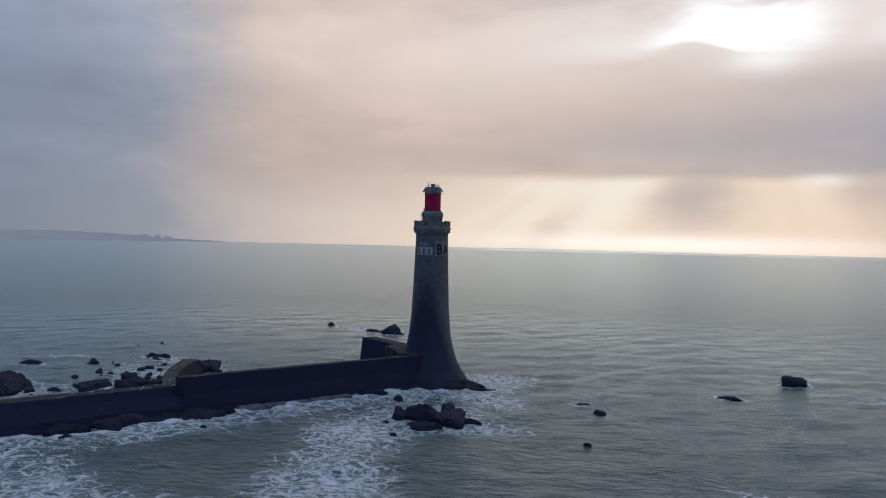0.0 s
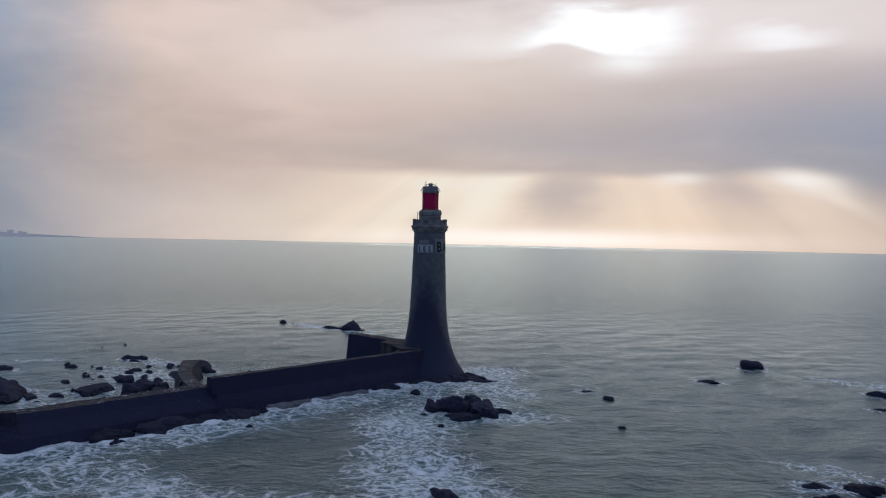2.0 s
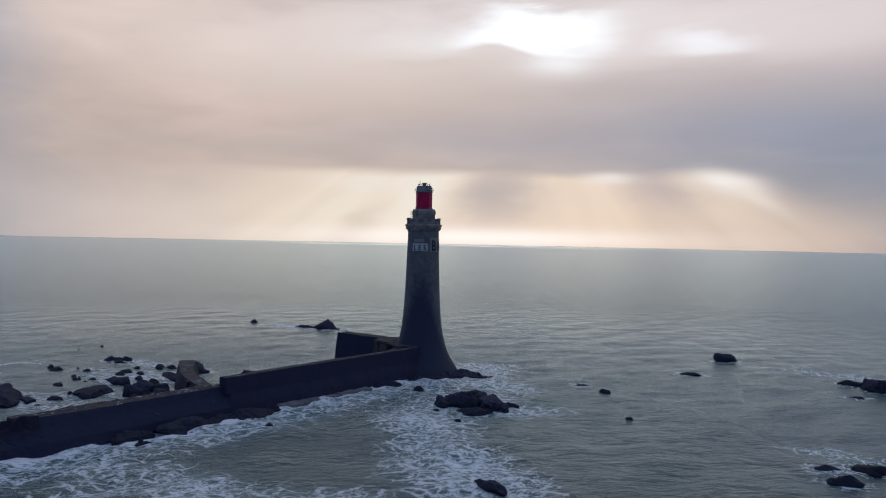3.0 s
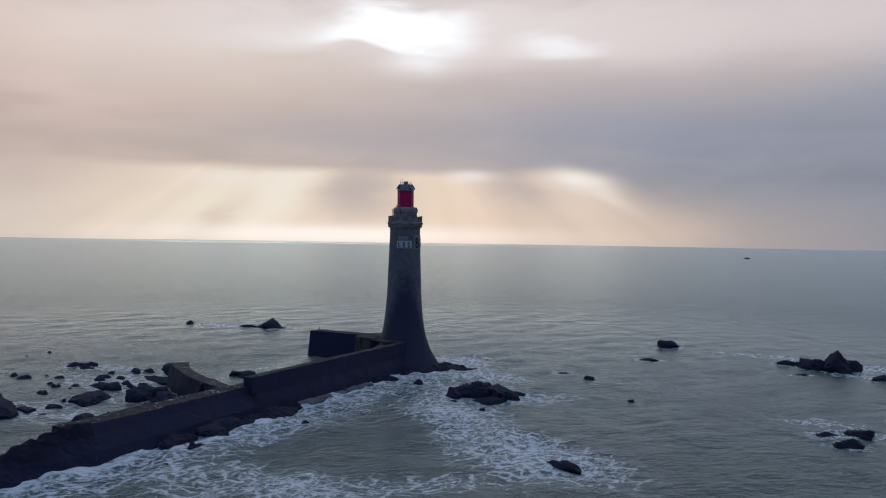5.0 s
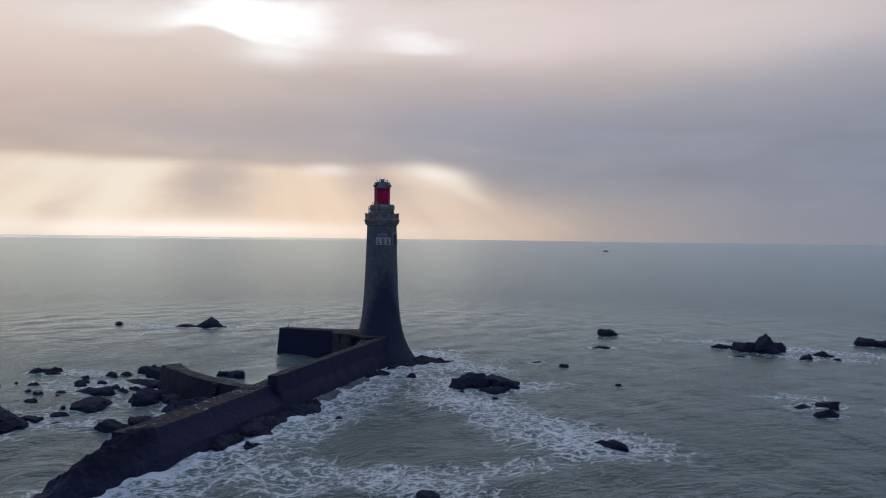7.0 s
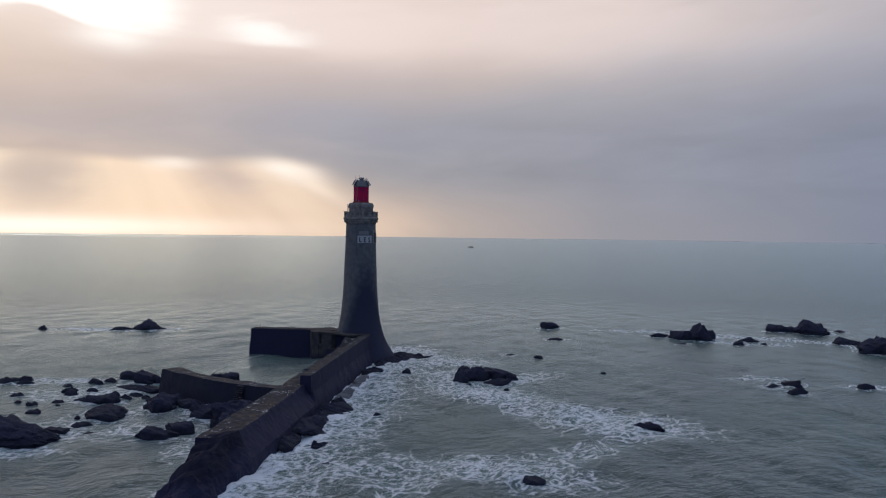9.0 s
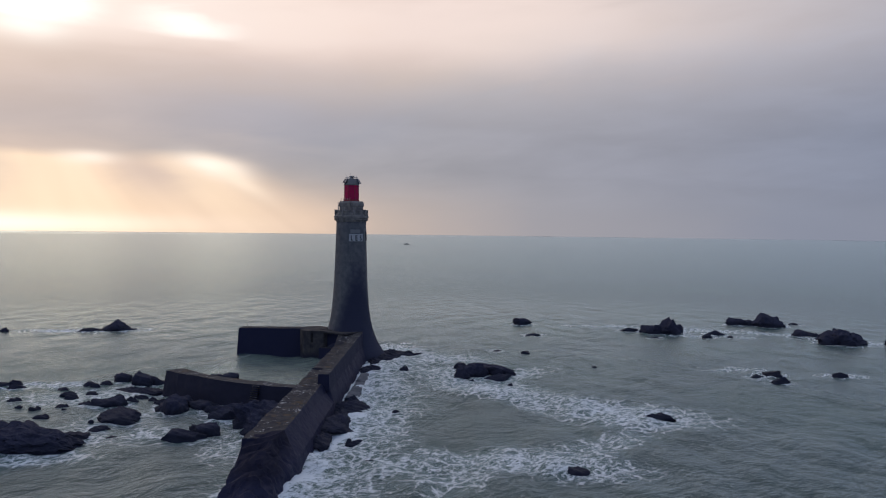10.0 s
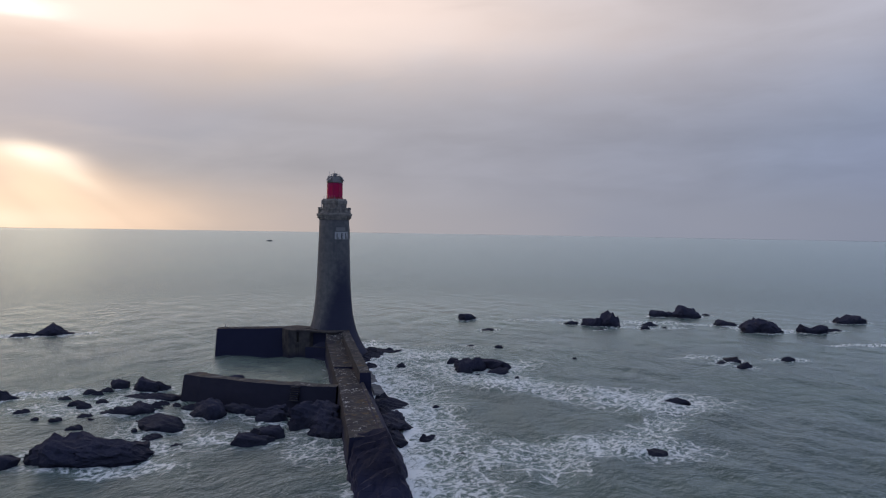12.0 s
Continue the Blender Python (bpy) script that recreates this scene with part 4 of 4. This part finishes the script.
# ---- rocks ----
def rock(kind, x, y, length, width, height, turn, seed):
    """An angular reef rock that breaks the water: a ball cut by random planes, then weathered."""
    rnd = random.Random(seed)
    fine = 5 if length > 4.5 else 4 if length > 1.5 else 3
    bm = bmesh.new()
    bmesh.ops.create_icosphere(bm, subdivisions=fine, radius=1.0)
    planes = []
    for _ in range(16):
        n = Vector((rnd.gauss(0, 1), rnd.gauss(0, 1), rnd.gauss(0.15, 0.55))).normalized()
        planes.append((n, rnd.uniform(0.66, 0.98)))
    if kind == "far":
        planes.append((Vector((0.1, 0.1, 1)).normalized(), 0.86))
    else:
        planes.append((Vector((rnd.gauss(0, 0.22), rnd.gauss(0, 0.22), 1)).normalized(), rnd.uniform(0.5, 0.75)))
    if kind in ("blk", "slab"):
        planes = [(Vector((0.1, 0, 1)).normalized(), 0.74)] + [(Vector((math.cos(a), math.sin(a), 0.08)).normalized(), rnd.uniform(0.7, 0.8)) for a in (0.1, 1.7, 3.2, 4.8)]
        if kind == "blk":
            planes += [(Vector((rnd.gauss(0, 1), rnd.gauss(0, 1), rnd.gauss(0.4, 0.5))).normalized(), rnd.uniform(0.66, 0.86)) for _ in range(3)]
    shift = Vector((rnd.uniform(-50, 50), rnd.uniform(-50, 50), rnd.uniform(-50, 50)))
    peak = rnd.uniform(-0.35, 0.35)
    size = Vector((length, width, max(height, 0.4) * 2)) / 2
    for v in bm.verts:
        p = v.co * (1 / max(abs(v.co.x), abs(v.co.y), abs(v.co.z))) ** (0.8 if kind == "blk" else 0.45 if length > 3 else 0.15)
        for n, d in planes:
            over = p.dot(n) - d
            if over > 0:
                p -= n * over * 0.94
        real = Vector((p.x * size.x, p.y * size.y, p.z * size.z))
        q = real * 0.55 + shift
        out = p.normalized()
        ledge = noise.noise(Vector((q.x * 0.7, q.y * 0.7, q.z * 4.0)))
        crag = (0.2 if kind == "ridge" else 0.9 if kind == "blk" else 1.0) * noise.noise(q) * 0.20 + abs(noise.noise(q * 2.3)) * -0.18 + noise.noise(q * 4.7) * 0.06 + ledge * 0.08
        p += Vector((out.x, out.y, out.z * 0.5)) * crag
        if kind not in ("blk", "slab") and p.z > 0:
            lump = 0.72 + 0.5 * noise.noise(Vector((real.x * 0.6, real.y * 0.6, seed * 3.1)))
            if kind in ("big", "huge", "far"):
                lump += 0.38 * math.exp(-((p.x - peak) / 0.42) ** 2)
            p.z *= max(0.28, lump)
        if kind in ("far", "low") and p.z > 0:
            slant = 0.36 if kind == "far" else 0.75
            p.x *= 1 - slant * min(1, p.z)
            p.y *= 1 - slant * min(1, p.z)
        if kind in ("gable", "stack") and p.z > 0:
            p.z *= max(0.05, 1.15 - (1.25 if kind == "gable" else 0.95) * abs(p.x - peak * 0.4)) ** 1.4
        if kind == "ridge":
            slim = max(0.0, p.x + 0.25)
            p.z *= max(0.10, 1.0 - 0.72 * slim)
            p.y *= max(0.15, 1.0 - 0.55 * slim)
        v.co = p
    top = max(v.co.z for v in bm.verts)
    lo = min(v.co.x for v in bm.verts), min(v.co.y for v in bm.verts)
    hi = max(v.co.x for v in bm.verts), max(v.co.y for v in bm.verts)
    water = 0.1
    for v in bm.verts:
        v.co.x = ((v.co.x - lo[0]) / (hi[0] - lo[0]) - 0.5) * length * 1.04
        v.co.y = ((v.co.y - lo[1]) / (hi[1] - lo[1]) - 0.5) * width * 1.04
        v.co.z = max((v.co.z / top + water) / (1 + water) * height, -0.9)
    # tilted beds, stepped by the sea, and joints across them
    dip = (Matrix.Rotation(-radians(turn), 3, "Z") @ Vector((0.26, -0.14, 0.95))).normalized()
    bed = 0.22 + 0.09 * min(height, 3.0)
    for v in bm.verts:
        at = v.co + shift
        lay = v.co.dot(dip) / bed + 0.5 * noise.noise(at * 0.35)
        frac = lay - math.floor(lay)
        move = (min(1.0, max(0.0, (frac - 0.3) / 0.35)) - frac) * bed * (0.3 if kind == "ridge" else 0.65)
        crack = max(0.0, 1 - abs(noise.noise(at * 0.8)) / 0.07) * 0.14 * min(1.0, height)
        v.co += dip * move + Vector((v.co.x, v.co.y, 0)).normalized() * noise.noise(Vector((math.floor(lay) * 3.7, at.x * 0.5, at.y * 0.5))) * bed * 0.4
        v.co.z -= crack
    names = {"far": "distant dark reef rock in a streak of foam", "blk": "square-topped dark rock standing out of the water",
             "gable": "dark pointed rock rising out of open water", "stack": "dark stepped reef stack ringed by foam", "low": "low dark rock awash in the sea", "med": "dark angular reef rock in shallow water", "big": "large dark jagged reef rock above the water",
             "ridge": "large dark wedge-shaped rock tapering into the water", "huge": "massive dark layered rock mound beside the breakwater", "slab": "flat squared stone slab lying in shallow water", "red": "low reddish-brown rock awash"}
    ob = part("rock", bm, ROCK_RED if kind == "red" else ROCK)
    ob.matrix_world = pose(x, y, 0, 0, 0, turn)
    if min(length, width) > 0.5:
        shore_rocks.append((x, y, length / 2, width / 2, turn))
    return tagged(ob, names[kind], "rock", "reef rocks")



# kind, x, y, length, width, height above the water, turn, seed
rock("gable", -9.3, 55.5, 6.6, 4.2, 2.0, 150, 11)
rock("low", -14.0, 58.2, 4.6, 1.8, 0.6, 150, 12)
rock("far", -25.0, 69.5, 1.7, 1.2, 0.7, -25, 13)
rock("blk", 55.6, 2.2, 3.7, 2.8, 1.35, -24, 517)
rock("low", 41.6, -9.2, 3.3, 1.8, 0.4, -25, 15)
rock("low", 21.3, -20.2, 1.6, 1.1, 0.5, -27, 16)
rock("low", 20.2, -15.2, 2.1, 1.1, 0.2, 5, 17)
rock("low", 17.0, -35.2, 0.9, 0.6, 0.3, -13, 18)
rock("big", -0.6, -24.9, 4.8, 3.6, 2.0, -16, 19)
rock("blk", 2.9, -26.2, 6.8, 3.8, 1.3, 82, 20)
rock("med", -2.6, -25.0, 2.6, 2.2, 1.4, 10, 720)
rock("med", 0.3, -22.8, 2.4, 2.0, 1.3, 40, 721)
rock("med", 2.9, -20.3, 1.9, 1.6, 0.9, -55, 21)
rock("med", 2.8, -22.6, 2.1, 1.7, 1.1, -59, 22)
rock("med", 61.6, -20.8, 4.4, 2.7, 0.8, -25, 23)
rock("big", 62.2, -25.8, 5.6, 4.3, 1.9, -24, 524)
rock("stack", 62.9, -28.2, 6.6, 4.6, 3.3, -50, 540)
rock("big", 66.1, -28.9, 3.4, 3.1, 1.8, -26, 26)
rock("low", 54.4, -29.2, 2.1, 1.1, 0.3, -25, 27)
rock("med", 62.0, -36.6, 2.6, 1.6, 0.9, -25, 28)
rock("low", 68.0, -35.0, 2.0, 1.2, 0.4, -24, 29)
rock("low", 65.9, -39.9, 1.6, 0.9, 0.4, -27, 30)
rock("med", 89.3, -34.6, 6.2, 3.9, 1.5, -54, 31)
rock("big", 91.0, -40.2, 7.6, 6.0, 2.7, -55, 32)
rock("low", 97.9, -44.0, 2.3, 1.4, 0.4, -56, 33)
rock("low", 68.0, -36.6, 3.2, 1.6, 0.9, -56, 34)
rock("med", 79.1, -51.2, 5.9, 3.0, 1.3, -56, 35)
rock("big", 72.4, -58.9, 9.6, 7.6, 2.8, -56, 36)
rock("med", 76.3, -68.8, 6.4, 4.5, 1.8, -57, 37)
rock("low", 82.3, -72.5, 4.1, 2.1, 0.5, -56, 38)
rock("med", 101.8, -75.8, 8.3, 5.0, 1.9, -56, 39)
rock("low", 33.7, -65.7, 2.2, 1.1, 0.8, -58, 40)
rock("low", 28.9, -58.4, 1.4, 0.8, 0.5, -60, 41)
rock("low", -6.5, -55.1, 3.5, 1.7, 0.6, -59, 42)
rock("low", -29.7, -57.4, 2.0, 1.6, 0.4, -60, 43)
rock("low", -38.9, -41.8, 1.2, 0.6, 0.2, -59, 44)
rock("low", -23.7, -31.2, 0.7, 0.6, 0.3, -56, 45)
rock("low", -36.1, -36.4, 0.8, 0.6, 0.5, -67, 46)
rock("low", -3.7, -14.9, 1.4, 1.1, 0.7, -54, 47)
rock("low", 25.7, -56.5, 2.5, 1.3, 0.5, -26, 48)
rock("low", 24.5, -60.0, 2.9, 1.5, 0.8, -27, 49)
rock("red", 29.7, -57.3, 3.3, 2.0, 0.6, -27, 50)
rock("low", -35.7, -36.9, 1.9, 1.0, 0.4, -28, 51)
rock("low", -23.8, -31.3, 0.9, 0.6, 0.3, -27, 52)
rock("ridge", -56.0, -13.9, 11.8, 7.6, 2.2, -60, 53)
rock("big", -61.4, -9.3, 3.2, 2.1, 0.9, -60, 54)
rock("med", -34.4, 8.2, 2.2, 2.0, 0.9, -58, 55)
rock("big", -34.0, 3.9, 3.2, 2.9, 1.6, -58, 56)
rock("med", -32.7, 2.7, 2.2, 1.8, 1.0, -58, 57)
rock("low", -36.3, -0.3, 7.6, 2.7, 0.5, -59, 58)
rock("low", -44.0, 2.5, 1.7, 1.0, 0.5, -57, 59)
rock("low", -39.1, 6.4, 1.4, 1.0, 0.5, -56, 60)
rock("low", -44.6, -2.3, 2.1, 1.2, 0.5, -61, 61)
rock("med", -43.0, -4.2, 4.2, 2.1, 1.0, -59, 62)
rock("low", -40.7, -2.6, 1.6, 1.0, 0.7, -60, 63)
rock("low", -40.2, -4.5, 1.7, 1.0, 0.6, -62, 64)
rock("med", -45.3, -10.5, 5.6, 4.4, 0.85, -59, 65)
rock("low", -45.7, -12.5, 2.5, 1.2, 0.5, -58, 66)
rock("low", -38.6, -8.0, 1.5, 1.1, 0.6, -58, 67)
rock("low", -38.7, -6.1, 1.1, 0.8, 0.4, -56, 68)
rock("slab", -51.7, -14.6, 2.7, 1.3, 0.4, -59, 69)
rock("low", -49.7, -18.0, 1.7, 0.7, 0.3, -62, 70)
rock("med", -45.2, -22.7, 4.2, 2.2, 0.8, -60, 71)
rock("med", -42.4, -22.4, 3.4, 2.2, 0.9, -60, 72)
rock("huge", -36.6, -24.4, 6.4, 5.0, 2.6, -59, 73)
rock("huge", -39.6, -28.0, 5.4, 3.8, 2.5, -52, 274)
rock("med", -37.9, -19.1, 3.5, 1.7, 1.2, -59, 75)
rock("huge", -36.0, -22.6, 3.8, 3.2, 2.3, -20, 761)
rock("big", -39.6, -11.8, 4.0, 4.4, 1.7, -59, 76)
rock("med", -33.4, -3.0, 1.7, 1.6, 2.0, -59, 77)
rock("low", -25.9, -26.2, 6.4, 4.8, 0.9, 38, 78)
rock("med", -32.7, -30.8, 6.4, 4.0, 1.2, 38, 79)
rock("low", -38.7, -34.2, 1.7, 1.0, 0.6, -62, 80)
rock("low", 6.0, -4.6, 6.2, 3.6, 0.8, -50, 81)
rock("low", 7.5, -6.1, 2.2, 1.1, 0.7, -58, 82)
rock("low", 2.4, -6.2, 7.6, 3.6, 0.85, 22, 831)
rock("low", -1.8, -7.6, 4.6, 3.0, 0.8, 38, 832)
rock("low", 8.4, -7.3, 3.2, 1.1, 0.25, -12, 833)
rock("low", -45.8, 13.3, 2.3, 1.4, 0.5, -59, 83)
rock("low", -50.1, 2.2, 0.8, 0.6, 0.3, -60, 84)
rock("low", -49.5, 0.1, 1.0, 0.6, 0.3, -61, 85)
rock("low", -45.0, 15.6, 1.9, 1.2, 0.7, -28, 86)
rock("low", -46.9, 15.9, 1.9, 0.9, 0.4, -25, 87)
rock("low", -43.4, 4.6, 1.9, 1.1, 0.4, -25, 88)
rock("low", -39.1, 7.7, 1.7, 1.2, 0.6, -28, 89)
rock("low", -37.4, 6.9, 1.6, 1.1, 0.6, -27, 90)
rock("low", -49.0, -13.7, 2.1, 1.3, 0.4, -25, 91)
rock("med", -26.1, -0.8, 2.1, 1.4, 0.8, -23, 92)
rock("med", -24.9, -2.2, 2.5, 1.5, 0.9, -27, 93)
rock("low", -23.3, -23.7, 2.1, 1.3, 0.8, -25, 94)
rock("low", -29.4, -28.2, 5.0, 2.4, 0.8, 38, 94)
rock("low", -63.0, 6.2, 3.0, 1.8, 0.6, 6, 96)
rock("low", -53.5, 7.4, 1.8, 1.1, 0.5, 6, 97)
rock("low", -46.9, 15.8, 3.1, 1.6, 0.7, 7, 98)
rock("low", -37.4, -33.8, 4.6, 2.2, 0.8, 36, 99)
rock("low", -7.3, -11.2, 4.5, 2.3, 0.8, 4, 100)
rock("low", 5.0, -26.3, 3.2, 1.8, 0.50, -20, 640)
rock("low", -3.2, -33.1, 0.9, 0.5, 0.40, -20, 641)
rock("low", -4.5, -27.7, 1.4, 0.8, 0.40, -20, 642)
rock("low", -0.1, -29.1, 4.5, 2.5, 0.70, -20, 643)
rock("low", -38.7, -3.7, 1.8, 1.1, 0.41, -53, 600)
rock("low", -38.2, -5.6, 1.0, 0.6, 0.32, -53, 601)
rock("low", -38.5, -7.7, 1.8, 1.1, 0.41, -53, 602)
rock("low", -46.9, -1.5, 1.7, 1.0, 0.40, -53, 603)
rock("low", -41.3, 2.9, 1.3, 0.8, 0.36, -53, 604)
rock("low", -50.6, -4.6, 1.7, 1.0, 0.41, -46, 605)
rock("low", -47.5, -3.2, 0.8, 0.5, 0.30, -46, 606)
rock("low", -49.0, 5.8, 1.7, 1.0, 0.41, -46, 607)
rock("low", -41.0, -12.5, 0.7, 0.5, 0.29, -46, 608)
rock("low", -48.0, -10.1, 0.6, 0.5, 0.27, -46, 609)
rock("low", -55.0, 10.5, 1.4, 0.9, 0.37, -76, 610)
rock("low", -49.0, 0.0, 0.9, 0.6, 0.31, -76, 611)
rock("low", -54.7, 28.1, 0.7, 0.5, 0.28, -76, 612)
rock("low", -51.6, 31.8, 0.9, 0.6, 0.31, -76, 613)
rock("low", -50.8, 8.2, 0.8, 0.5, 0.30, -76, 614)
rock("low", -42.4, 7.8, 1.6, 0.9, 0.39, -76, 615)


# ---- the far shore, its haze painted on, and a far boat built as a rock ----
def far_shore():
    """A low coast on the horizon with the blocks of a town on it."""
    shore = thing("coast", "low hazy coast with town buildings on the horizon", "coast")
    tagged(shore, kind="structure")
    verts, faces = [], []
    n = 90
    for i in range(n):
        h = radians(-62 + 46 * i / (n - 1))
        u = i / (n - 1)
        rise = 58 * min(1.0, (1 - u) * 4.4) * (0.72 + 0.28 * noise.noise(Vector((i * 0.13, 3.0, 0)))) + 5 * noise.noise(Vector((i * 0.7, 9, 0)))
        for r, z in ((4300, -12), (4320, max(1.5, rise * 0.55) - 7), (4420, max(2.0, rise) - 7), (4700, -12)):
            verts.append((r * math.sin(h), r * math.cos(h), z))
        if i:
            for k in range(3):
                a = (i - 1) * 4 + k
                faces.append((a, a + 1, a + 5, a + 4))
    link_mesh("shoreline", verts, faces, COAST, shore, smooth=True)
    rnd = random.Random(5)
    for k in range(16):
        h = radians(-22.6 + 2.3 * rnd.random())
        tall = rnd.uniform(16, 25) if k % 3 else rnd.uniform(25, 34)
        bm = box(bmesh.new(), rnd.uniform(14, 32), 12, tall, pose(4310 * math.sin(h), 4310 * math.cos(h), -7, 0, 0, -math.degrees(h)), 0.6)
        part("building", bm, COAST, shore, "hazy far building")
    return shore


rock("med", -36.6, -13.5, 5.4, 2.4, 0.9, -72, 201)
rock("med", -36.2, -17.0, 4.6, 2.6, 1.2, -80, 202)
rock("low", -34.8, -20.6, 3.2, 2.0, 1.5, -70, 203)
rock("med", -37.4, -9.4, 3.6, 2.4, 0.9, -60, 204)

breakwater()
apron_slabs()
spur_wall()
landing()
lighthouse()
# a far boat, built as a rock; its pale material paints the haze
reef = rock("far", 760, 650, 9, 4, 1.3, -45, 401)
reef.data.materials[0] = HAZED_ROCK
tagged(reef, "faint low grey boat shape far out at sea, built as a rock", "rock", "reef rocks")
far_shore()
build_sea()
